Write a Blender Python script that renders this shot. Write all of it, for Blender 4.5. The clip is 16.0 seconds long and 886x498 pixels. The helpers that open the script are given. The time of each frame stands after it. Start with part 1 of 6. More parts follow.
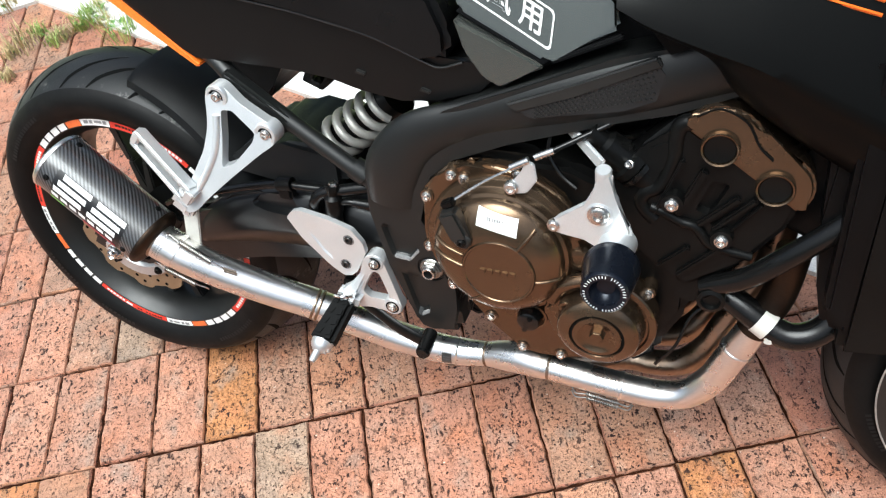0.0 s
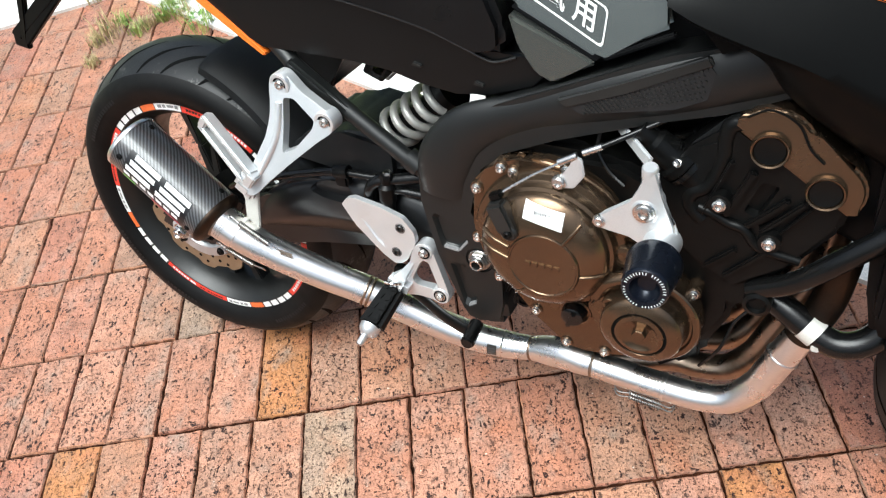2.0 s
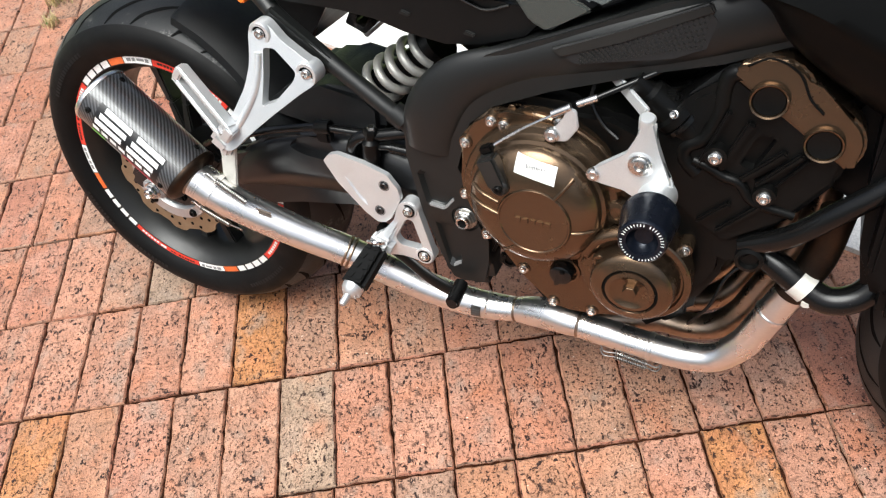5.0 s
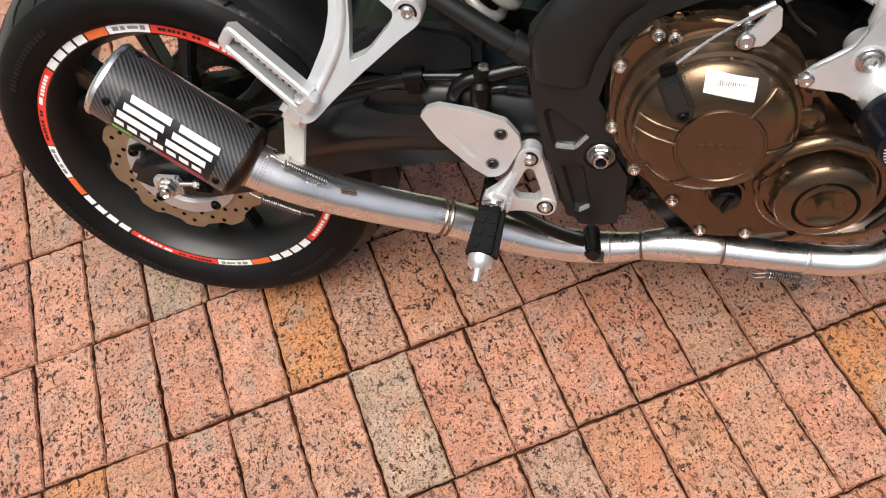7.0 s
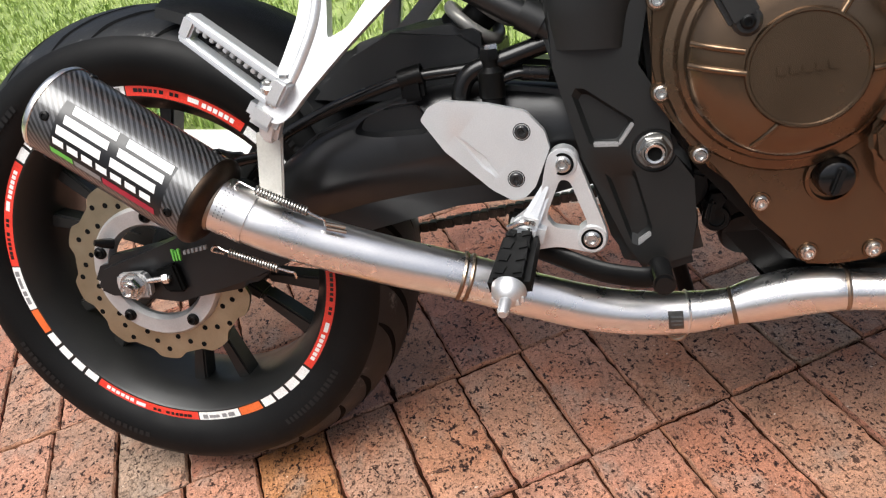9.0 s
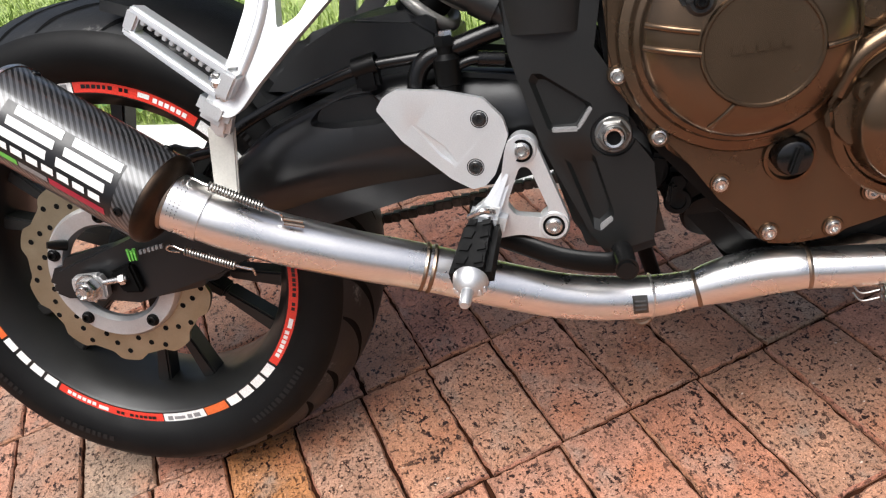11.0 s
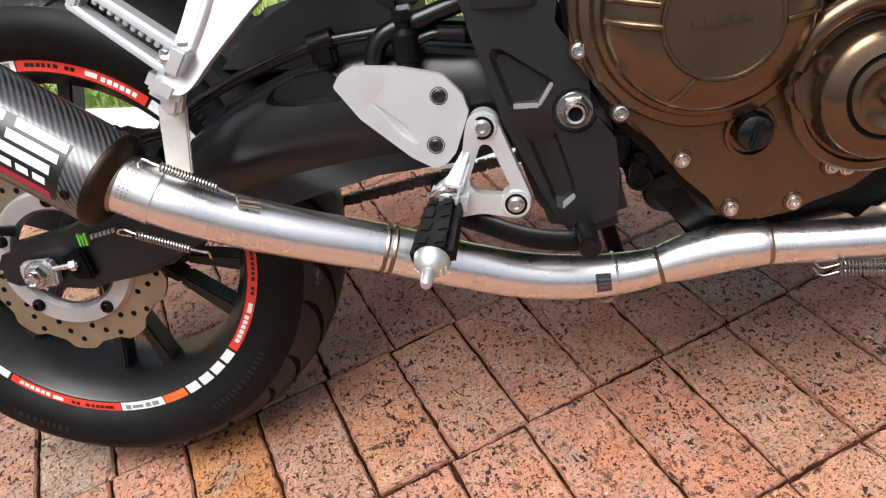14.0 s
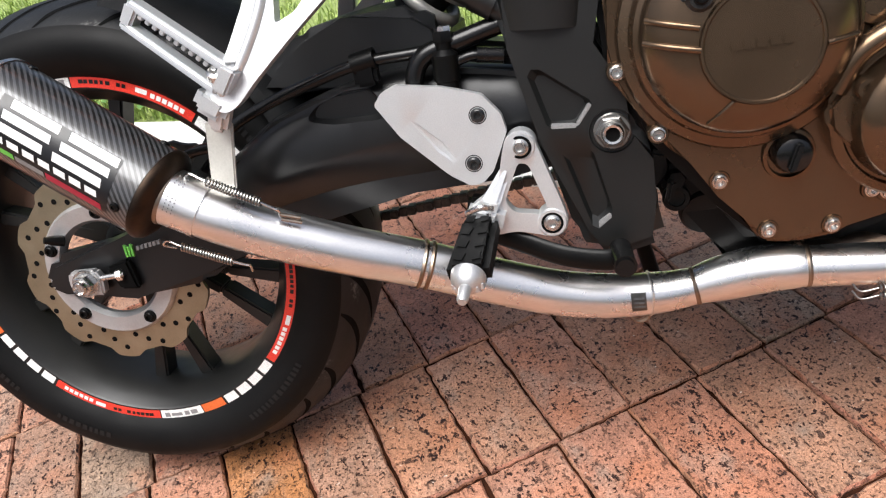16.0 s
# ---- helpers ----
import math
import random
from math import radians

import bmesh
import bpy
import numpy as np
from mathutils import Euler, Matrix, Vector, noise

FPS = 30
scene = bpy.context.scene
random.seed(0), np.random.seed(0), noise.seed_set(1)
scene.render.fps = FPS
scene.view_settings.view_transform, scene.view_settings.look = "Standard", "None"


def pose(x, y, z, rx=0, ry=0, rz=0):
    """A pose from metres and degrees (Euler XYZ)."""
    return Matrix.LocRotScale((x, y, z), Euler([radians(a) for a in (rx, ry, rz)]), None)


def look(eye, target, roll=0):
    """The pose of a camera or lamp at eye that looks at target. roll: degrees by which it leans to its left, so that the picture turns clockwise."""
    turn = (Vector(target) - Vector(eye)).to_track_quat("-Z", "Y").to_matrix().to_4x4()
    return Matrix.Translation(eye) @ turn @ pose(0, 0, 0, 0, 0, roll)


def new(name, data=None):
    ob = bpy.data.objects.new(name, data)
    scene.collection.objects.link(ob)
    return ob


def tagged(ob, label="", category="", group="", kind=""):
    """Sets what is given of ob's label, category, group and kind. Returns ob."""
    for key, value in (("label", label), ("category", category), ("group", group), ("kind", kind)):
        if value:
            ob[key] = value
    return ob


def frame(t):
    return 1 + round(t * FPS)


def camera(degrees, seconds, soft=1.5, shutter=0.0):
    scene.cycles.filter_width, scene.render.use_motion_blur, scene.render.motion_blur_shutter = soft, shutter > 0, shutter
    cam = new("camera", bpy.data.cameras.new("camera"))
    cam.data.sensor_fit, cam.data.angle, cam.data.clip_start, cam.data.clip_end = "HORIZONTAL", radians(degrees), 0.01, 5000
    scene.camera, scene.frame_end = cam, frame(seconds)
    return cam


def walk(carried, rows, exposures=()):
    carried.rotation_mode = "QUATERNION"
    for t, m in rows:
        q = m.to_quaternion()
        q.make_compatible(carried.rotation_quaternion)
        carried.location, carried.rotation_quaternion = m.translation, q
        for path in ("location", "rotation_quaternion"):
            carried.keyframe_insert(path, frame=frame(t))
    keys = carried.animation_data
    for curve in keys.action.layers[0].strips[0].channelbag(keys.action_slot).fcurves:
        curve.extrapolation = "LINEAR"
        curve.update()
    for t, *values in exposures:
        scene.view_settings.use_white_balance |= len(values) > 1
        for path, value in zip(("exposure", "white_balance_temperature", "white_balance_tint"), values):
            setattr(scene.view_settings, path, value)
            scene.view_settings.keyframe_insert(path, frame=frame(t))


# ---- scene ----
cam = camera(58.9, 16.0, soft=1.25)
PATH = [
    (0, (0.969, -0.653, 1.316), (0.342, 0.478, -0.21), -13.1),
    (0.5, (0.981, -0.657, 1.318), (0.294, 0.453, -0.197), -13.7),
    (1, (0.993, -0.662, 1.318), (0.266, 0.44, -0.184), -14.4),
    (1.5, (0.999, -0.663, 1.321), (0.241, 0.432, -0.172), -15.4),
    (2, (1.0, -0.666, 1.32), (0.222, 0.405, -0.178), -15.7),
    (2.5, (1.001, -0.668, 1.316), (0.216, 0.395, -0.185), -15.4),
    (3, (1.004, -0.669, 1.314), (0.213, 0.381, -0.193), -15.5),
    (5.3, (0.947, -0.693, 1.287), (0.291, 0.377, -0.269), -12.1),
    (5.5, (0.924, -0.709, 1.286), (0.291, 0.38, -0.268), -10.8),
    (6, (0.851, -0.723, 1.254), (0.373, 0.283, -0.408), -7.3),
    (6.5, (0.704, -0.666, 1.259), (0.253, 0.303, -0.432), -12.9),
    (7, (0.573, -0.648, 1.225), (0.257, 0.349, -0.48), -11.5),
    (7.5, (0.516, -0.676, 1.059), (0.319, 0.443, -0.586), -9.4),
    (8, (0.53, -0.693, 0.913), (0.214, 0.711, -0.476), -13.3),
    (8.5, (0.554, -0.719, 0.825), (0.082, 0.829, -0.35), -14.0),
    (8.7, (0.58, -0.729, 0.814), (0.09, 0.879, -0.271), -14.0),
    (11, (0.595, -0.716, 0.804), (0.169, 0.883, -0.319), -14.8),
    (11.5, (0.596, -0.708, 0.798), (0.198, 0.877, -0.355), -15.1),
    (12, (0.593, -0.707, 0.794), (0.219, 0.872, -0.375), -14.5),
    (12.5, (0.593, -0.706, 0.793), (0.23, 0.873, -0.38), -14.4),
    (13, (0.593, -0.707, 0.793), (0.232, 0.874, -0.377), -14.5),
    (13.5, (0.595, -0.706, 0.792), (0.243, 0.874, -0.382), -14.2),
    (14, (0.597, -0.707, 0.792), (0.249, 0.876, -0.381), -14.1),
    (14.5, (0.599, -0.71, 0.795), (0.24, 0.876, -0.37), -14.2),
    (15, (0.601, -0.713, 0.797), (0.22, 0.878, -0.354), -14.6),
    (15.5, (0.599, -0.712, 0.798), (0.197, 0.881, -0.342), -14.6),
    (16, (0.596, -0.715, 0.8), (0.17, 0.883, -0.325), -14.6),
]
LIGHT = [(0.0, 0.12, 5720, 0.5), (3.0, 0.09, 5760, 0.5), (5.5, -0.02, 6080, 5.5), (7.0, -0.22, 6300, 8.5), (8.5, -0.10, 6150, 7.5), (11.0, -0.09, 6050, 8.5), (16.0, -0.03, 6050, 8.5)]
walk(cam, [(t, look(eye, target, roll)) for t, eye, target, roll in PATH], LIGHT)

# ---- world, sun and sky ----
SUN_UP, SUN_ROUND = radians(69), radians(200)
world = bpy.data.worlds.new("sky")
scene.world = world
world.use_nodes = True
wn = world.node_tree
wn.nodes.clear()
sky = wn.nodes.new("ShaderNodeTexSky")
sky.sky_type = "NISHITA"
sky.sun_disc = False
sky.sun_elevation, sky.sun_rotation = SUN_UP, SUN_ROUND
sky.air_density, sky.dust_density, sky.ozone_density = 1.0, 10.0, 0.3
wb = wn.nodes.new("ShaderNodeBackground")
wb.inputs["Strength"].default_value = 0.15
wo = wn.nodes.new("ShaderNodeOutputWorld")
wn.links.new(sky.outputs[0], wb.inputs[0])
wn.links.new(wb.outputs[0], wo.inputs[0])
sun = new("sun", bpy.data.lights.new("sun", "SUN"))
sun.data.energy, sun.data.angle, sun.data.color = 4.0, radians(42), (1.0, 0.985, 0.96)
sun_way = Vector((math.sin(SUN_ROUND) * math.cos(SUN_UP), math.cos(SUN_ROUND) * math.cos(SUN_UP), math.sin(SUN_UP)))
sun.matrix_world = look(sun_way * 20, (0, 0, 0))


# ---- materials ----
class Nodes:
    def __init__(self, name):
        self.mat = bpy.data.materials.new(name)
        self.mat.use_nodes = True
        self.tree = self.mat.node_tree
        self.bsdf = self.tree.nodes["Principled BSDF"]

    def node(self, kind, **sets):
        n = self.tree.nodes.new(kind)
        for key, value in sets.items():
            n.inputs[key].default_value = value
        return n

    def link(self, a, b):
        self.tree.links.new(a, b)

    def coords(self, stretch=(1, 1, 1), shift=None):
        tc = self.node("ShaderNodeTexCoord")
        mp = self.node("ShaderNodeMapping")
        mp.inputs["Scale"].default_value = stretch
        self.link(tc.outputs["Object"], mp.inputs["Vector"])
        if shift is not None:
            self.link(shift, mp.inputs["Location"])
        return mp.outputs[0]

    def noise(self, vec, scale, detail=4.0, rough=0.55):
        n = self.node("ShaderNodeTexNoise", Scale=scale, Detail=detail, Roughness=rough)
        self.link(vec, n.inputs["Vector"])
        return n.outputs["Fac"]

    def ramp(self, fac, stops):
        r = self.node("ShaderNodeValToRGB")
        els = r.color_ramp.elements
        while len(els) < len(stops):
            els.new(0.5)
        for el, (p, c) in zip(els, stops):
            el.position = p
            el.color = (*c, 1) if len(c) == 3 else c
        self.link(fac, r.inputs[0])
        return r.outputs[0]

    def mix(self, fac, a, b, how="MIX"):
        m = self.tree.nodes.new("ShaderNodeMix")
        m.data_type, m.blend_type = "RGBA", how
        for sock, v in ((m.inputs[0], fac), (m.inputs[6], a), (m.inputs[7], b)):
            if isinstance(v, (int, float)):
                sock.default_value = v
            elif isinstance(v, tuple):
                sock.default_value = (*v, 1)
            else:
                self.link(v, sock)
        return m.outputs[2]

    def bump(self, height, strength, distance):
        b = self.node("ShaderNodeBump", Strength=strength, Distance=distance)
        self.link(height, b.inputs["Height"])
        self.link(b.outputs[0], self.bsdf.inputs["Normal"])

    def put(self, **sets):
        for key, v in sets.items():
            sock = self.bsdf.inputs[key.replace("_", " ")]
            if isinstance(v, (int, float)):
                sock.default_value = v
            elif isinstance(v, tuple):
                sock.default_value = (*v, 1)
            else:
                self.link(v, sock)
        return self.mat


def surface(name, a, b, rough=(0.4, 0.55), metal=0.0, big=14.0, fine=420.0, relief=0.15, stretch=(1, 1, 1), **more):
    """A two-scale worn surface between the colours a and b."""
    n = Nodes(name)
    vec = n.coords(stretch)
    large, small = n.noise(vec, big), n.noise(vec, fine, 3)
    tone = n.ramp(large, [(0.3, a), (0.7, b)])
    lo, hi = (0.94, 1.04) if metal > 0.1 else (0.84, 1.1)
    speck = n.ramp(small, [(0.35, (lo,) * 3), (0.65, (hi,) * 3)])
    col = n.mix(1.0, tone, speck, "MULTIPLY")
    r = n.ramp(n.noise(vec, big * 2.7), [(0.3, (rough[0],) * 3), (0.7, (rough[1],) * 3)])
    n.bump(small, relief if metal < 0.1 else relief * 0.25, 0.0006)
    return n.put(Base_Color=col, Roughness=r, Metallic=metal, **more)


def brick_material(name, tones):
    n = Nodes(name)
    info = n.node("ShaderNodeObjectInfo")
    isl = n.node("ShaderNodeNewGeometry")
    both = n.node("ShaderNodeMath")
    both.operation = "ADD"
    n.link(info.outputs["Random"], both.inputs[0])
    n.link(isl.outputs["Random Per Island"], both.inputs[1])
    frac = n.node("ShaderNodeMath")
    frac.operation = "FRACT"
    n.link(both.outputs[0], frac.inputs[0])
    rnd = frac.outputs[0]
    push = n.node("ShaderNodeVectorMath")
    push.operation = "SCALE"
    push.inputs[0].default_value = (37.0, 91.0, 13.0)
    n.link(rnd, push.inputs["Scale"])
    vec = n.coords((1, 1, 1), push.outputs[0])
    along = n.coords((1.6, 1, 1), push.outputs[0])
    base = n.ramp(rnd, tones)
    cloud = n.ramp(n.noise(vec, 22, 5), [(0.3, (0.72, 0.70, 0.68)), (0.72, (1.18, 1.12, 1.08))])
    col = n.mix(1.0, base, cloud, "MULTIPLY")
    pale = n.ramp(n.noise(vec, 9, 4), [(0.5, (0, 0, 0)), (0.78, (0.4, 0.4, 0.4))])
    col = n.mix(pale, col, (0.47, 0.32, 0.245))
    ember = n.ramp(n.noise(vec, 12, 4), [(0.5, (0, 0, 0)), (0.74, (0.7, 0.7, 0.7))])
    col = n.mix(ember, col, (0.44, 0.165, 0.08))
    ash = n.ramp(n.noise(along, 14, 5), [(0.54, (0, 0, 0)), (0.76, (0.75, 0.75, 0.75))])
    col = n.mix(ash, col, (0.30, 0.24, 0.19))
    grain = n.noise(vec, 520, 2)
    col = n.mix(1.0, col, n.ramp(grain, [(0.3, (0.7, 0.69, 0.68)), (0.7, (1.24, 1.24, 1.24))]), "MULTIPLY")
    pits_f = n.noise(along, 80, 5, 0.68)
    pits = n.ramp(pits_f, [(0.564, (0, 0, 0)), (0.600, (1, 1, 1))])
    where = n.ramp(n.noise(vec, 16, 3), [(0.36, (0.2, 0.2, 0.2)), (0.56, (1, 1, 1))])
    pits = n.mix(1.0, pits, where, "MULTIPLY")
    fine_f = n.noise(along, 210, 3, 0.6)
    dust = n.ramp(fine_f, [(0.595, (0, 0, 0)), (0.66, (0.75, 0.75, 0.75))])
    pits = n.mix(1.0, pits, dust, "LIGHTEN")
    speck = n.ramp(n.noise(n.coords((1.0, 1.5, 1), push.outputs[0]), 150, 4, 0.62), [(0.604, (0, 0, 0)), (0.642, (0.95, 0.95, 0.95))])
    pits = n.mix(1.0, pits, speck, "LIGHTEN")
    hole = n.ramp(n.noise(vec, 46, 3, 0.6), [(0.665, (0, 0, 0)), (0.69, (1, 1, 1))])
    pits = n.mix(1.0, pits, hole, "LIGHTEN")
    col = n.mix(pits, col, (0.026, 0.0085, 0.0048))
    chip = n.ramp(n.noise(n.coords((1, 1.3, 1), push.outputs[0]), 130, 1), [(0.765, (0, 0, 0)), (0.785, (0.9, 0.9, 0.9))])
    col = n.mix(chip, col, (0.62, 0.50, 0.40))
    depth = n.node("ShaderNodeMath")
    depth.operation = "MULTIPLY_ADD"
    n.link(pits, depth.inputs[0])
    depth.inputs[1].default_value = -1.0
    n.link(grain, depth.inputs[2])
    n.bump(depth.outputs[0], 0.9, 0.0016)
    rough = n.ramp(n.noise(vec, 13, 3), [(0.35, (0.42, 0.42, 0.42)), (0.7, (0.66, 0.66, 0.66))])
    return n.put(Base_Color=col, Roughness=rough, Specular_IOR_Level=0.42)


BRICK = brick_material("fired_brick", [(0.0, (0.418, 0.191, 0.117)), (0.2, (0.486, 0.256, 0.170)), (0.4, (0.395, 0.169, 0.111)), (0.58, (0.452, 0.256, 0.170)), (0.75, (0.441, 0.218, 0.122)), (0.9, (0.373, 0.229, 0.159)), (1.0, (0.463, 0.229, 0.148))])
BRICK_ORANGE = brick_material("orange_brick", [(0.0, (0.452, 0.207, 0.080)), (1.0, (0.452, 0.207, 0.080))])
BRICK_GREY = brick_material("grey_brick", [(0.0, (0.384, 0.273, 0.191)), (1.0, (0.362, 0.262, 0.191))])
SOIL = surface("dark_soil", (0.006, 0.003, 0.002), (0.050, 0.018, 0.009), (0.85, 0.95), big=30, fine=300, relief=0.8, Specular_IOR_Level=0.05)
MEADOW = surface("meadow_soil", (0.16, 0.22, 0.06), (0.28, 0.34, 0.11), (0.8, 0.95), big=6, fine=120, relief=0.8)
# for the unseen near ground, added to keep reflections in the bike dark
DARKGROUND = surface("unseen_dark_ground", (0.040, 0.040, 0.042), (0.062, 0.061, 0.060), (0.7, 0.85), big=4, fine=180, relief=0.6)
CONCRETE = surface("pale_concrete", (0.62, 0.60, 0.56), (0.78, 0.76, 0.72), (0.7, 0.9), big=8, fine=260, relief=0.5)
RUBBER = surface("tyre_rubber", (0.0028, 0.0028, 0.0028), (0.0055, 0.0055, 0.0055), (0.45, 0.6), big=11, fine=500, relief=0.2, Specular_IOR_Level=0.13)
SIDEPRINT = surface("moulded_rubber_print", (0.008, 0.008, 0.008), (0.011, 0.011, 0.011), (0.5, 0.6), Specular_IOR_Level=0.2)
GROOVE = surface("tread_groove", (0.0018, 0.0018, 0.0018), (0.0027, 0.0027, 0.0027), (0.8, 0.9), Specular_IOR_Level=0.1)
PLASTIC = surface("black_plastic", (0.0022, 0.0022, 0.0024), (0.0038, 0.0038, 0.0040), (0.28, 0.38), big=9, fine=900, relief=0.12, Specular_IOR_Level=0.13)
GRAIN = surface("grained_plastic", (0.0085, 0.0090, 0.0096), (0.0130, 0.0136, 0.0144), (0.38, 0.48), big=12, fine=1400, relief=0.5, Specular_IOR_Level=0.4)
RIMPAINT = surface("dark_grey_rim_paint", (0.010, 0.010, 0.0095), (0.016, 0.016, 0.015), (0.32, 0.42), big=12, fine=900, relief=0.15, Specular_IOR_Level=0.4)
FRAME = surface("satin_black_frame", (0.0058, 0.0062, 0.0060), (0.0085, 0.0090, 0.0087), (0.38, 0.46), big=7, fine=700, relief=0.1, Specular_IOR_Level=0.42)
SWING = surface("black_swingarm", (0.0040, 0.0042, 0.0046), (0.0075, 0.0078, 0.0084), (0.3, 0.4), big=10, fine=500, relief=0.15, Specular_IOR_Level=0.48)
ENGINE = surface("black_engine_paint", (0.0024, 0.0024, 0.0023), (0.0042, 0.0042, 0.0040), (0.28, 0.4), big=18, fine=420, relief=0.25, Specular_IOR_Level=0.16)
HOSE = surface("rubber_hose", (0.0028, 0.0028, 0.0028), (0.0050, 0.0050, 0.0050), (0.18, 0.28), big=25, fine=600, relief=0.15, Specular_IOR_Level=0.32)
GLOSSY = surface("glossy_black_plastic", (0.003, 0.003, 0.003), (0.005, 0.005, 0.005), (0.12, 0.2), big=20, fine=700, relief=0.05, Specular_IOR_Level=0.5)
BRONZE = surface("bronze_engine_paint", (0.136, 0.092, 0.058), (0.158, 0.108, 0.069), (0.22, 0.29), 0.9, big=9, fine=1200, relief=0.04)
SILVER = surface("cast_aluminium", (0.60, 0.61, 0.615), (0.68, 0.69, 0.695), (0.3, 0.4), 0.6, big=12, fine=900, relief=0.04)
STRAP = surface("cream_coated_strap", (0.50, 0.485, 0.44), (0.58, 0.565, 0.52), (0.35, 0.5), 0.2, big=14, fine=500, relief=0.05)
STEEL = surface("bolt_steel", (0.55, 0.54, 0.52), (0.7, 0.69, 0.67), (0.2, 0.32), 1.0, big=40, fine=900)
DARKSTEEL = surface("dull_nut_steel", (0.26, 0.255, 0.24), (0.36, 0.35, 0.33), (0.25, 0.38), 1.0, big=40, fine=900)
BOLTDARK = surface("blackened_bolt_steel", (0.05, 0.05, 0.05), (0.09, 0.09, 0.09), (0.25, 0.36), 0.9, big=40, fine=900)
DISC = surface("disc_steel", (0.30, 0.255, 0.17), (0.40, 0.35, 0.25), (0.3, 0.42), 0.9, big=20, fine=600)
ALU = surface("disc_carrier_aluminium", (0.5, 0.5, 0.5), (0.62, 0.62, 0.62), (0.35, 0.5), 0.8, big=20, fine=600)
RED = surface("red_tape", (0.62, 0.035, 0.02), (0.70, 0.05, 0.03), (0.3, 0.42), big=20, fine=600, relief=0.05)
WHITE = surface("white_tape", (0.74, 0.74, 0.72), (0.82, 0.82, 0.80), (0.3, 0.42), big=20, fine=600, relief=0.05)
ORANGE = surface("orange_paint", (0.80, 0.17, 0.015), (0.88, 0.22, 0.03), (0.3, 0.42), big=20, fine=600, relief=0.05)
TAPEORANGE = surface("orange_tape", (0.62, 0.115, 0.025), (0.70, 0.145, 0.035), (0.3, 0.42), big=20, fine=600, relief=0.05)
GREYINK = surface("grey_print", (0.18, 0.18, 0.18), (0.24, 0.24, 0.24), (0.35, 0.45), big=30, fine=600)
BLACKINK = surface("black_print", (0.004, 0.004, 0.005), (0.007, 0.007, 0.008), (0.3, 0.4), big=30, fine=600)
REDINK = surface("dark_red_print", (0.28, 0.01, 0.03), (0.34, 0.015, 0.04), (0.3, 0.4), big=30, fine=600)
GREENINK = surface("green_print", (0.12, 0.42, 0.06), (0.16, 0.5, 0.08), (0.3, 0.4), big=30, fine=600)
GREYPAINT = surface("grey_metallic_paint", (0.160, 0.169, 0.154), (0.185, 0.194, 0.177), (0.16, 0.22), 0.85, big=5, fine=1500, relief=0.03)
TANKPAINT = surface("matt_black_paint", (0.0020, 0.0021, 0.0021), (0.0031, 0.0031, 0.0031), (0.3, 0.38), big=4, fine=900, relief=0.06, Specular_IOR_Level=0.32)
SHROUDBLACK = surface("deep_black_shroud", (0.0018, 0.0019, 0.0019), (0.0028, 0.0029, 0.0028), (0.32, 0.4), big=4, fine=900, relief=0.06, Specular_IOR_Level=0.09)
SEAT = surface("black_vinyl", (0.0028, 0.0028, 0.0031), (0.0044, 0.0044, 0.0047), (0.26, 0.34), big=9, fine=1100, relief=0.3, Specular_IOR_Level=0.3)
ANODISED = surface("blue_black_anodised", (0.006, 0.008, 0.014), (0.010, 0.013, 0.021), (0.22, 0.3), 0.5, big=12, fine=700, relief=0.08)
SPRINGGREY = surface("grey_spring_paint", (0.30, 0.29, 0.27), (0.40, 0.39, 0.36), (0.3, 0.42), 0.4, big=20, fine=600)
CHAIN = surface("oily_chain_steel", (0.03, 0.028, 0.025), (0.09, 0.08, 0.07), (0.35, 0.6), 0.6, big=90, fine=900)
BLADE = surface("grass_blade", (0.22, 0.33, 0.07), (0.42, 0.50, 0.15), (0.5, 0.65), big=6, fine=90, relief=0.1)
LEAF = surface("weed_leaf", (0.10, 0.22, 0.05), (0.18, 0.32, 0.08), (0.4, 0.55), big=30, fine=200)
STRAW = surface("dry_straw", (0.42, 0.34, 0.16), (0.52, 0.44, 0.22), (0.6, 0.8), big=12, fine=200)


def dusty_tread():
    """Dark tread rubber with pale dust caught in broken patches."""
    n = Nodes("dusty_tread")
    vec = n.coords()
    col = n.ramp(n.noise(vec, 12, 4), [(0.3, (0.010, 0.0105, 0.011)), (0.7, (0.019, 0.0198, 0.0205))])
    patch = n.ramp(n.noise(vec, 15, 5, 0.6), [(0.56, (0, 0, 0)), (0.66, (1, 1, 1))])
    crumbs = n.ramp(n.noise(vec, 190, 4, 0.65), [(0.46, (0, 0, 0)), (0.60, (0.8, 0.8, 0.8))])
    dust = n.mix(1.0, patch, crumbs, "MULTIPLY")
    col = n.mix(dust, col, (0.20, 0.195, 0.185))
    n.bump(n.noise(vec, 380, 3), 0.4, 0.0006)
    return n.put(Base_Color=col, Roughness=n.ramp(dust, [(0.0, (0.42,) * 3), (1.0, (0.85,) * 3)]), Specular_IOR_Level=0.22)


def stainless():
    n = Nodes("brushed_stainless")
    vec = n.coords()
    tc = n.node("ShaderNodeTexCoord")
    large = n.noise(vec, 16, 4)
    col = n.ramp(large, [(0.25, (0.79, 0.78, 0.765)), (0.75, (0.87, 0.86, 0.845))])
    brush = n.noise(n.coords((40, 260, 260)), 3.0, 3)
    col = n.mix(1.0, col, n.ramp(brush, [(0.3, (0.96, 0.96, 0.96)), (0.7, (1.03, 1.03, 1.03))]), "MULTIPLY")
    n.bump(brush, 0.05, 0.0003)
    r = n.ramp(n.noise(vec, 30), [(0.3, (0.25, 0.25, 0.25)), (0.7, (0.32, 0.32, 0.32))])
    return n.put(Base_Color=col, Roughness=r, Metallic=1.0)


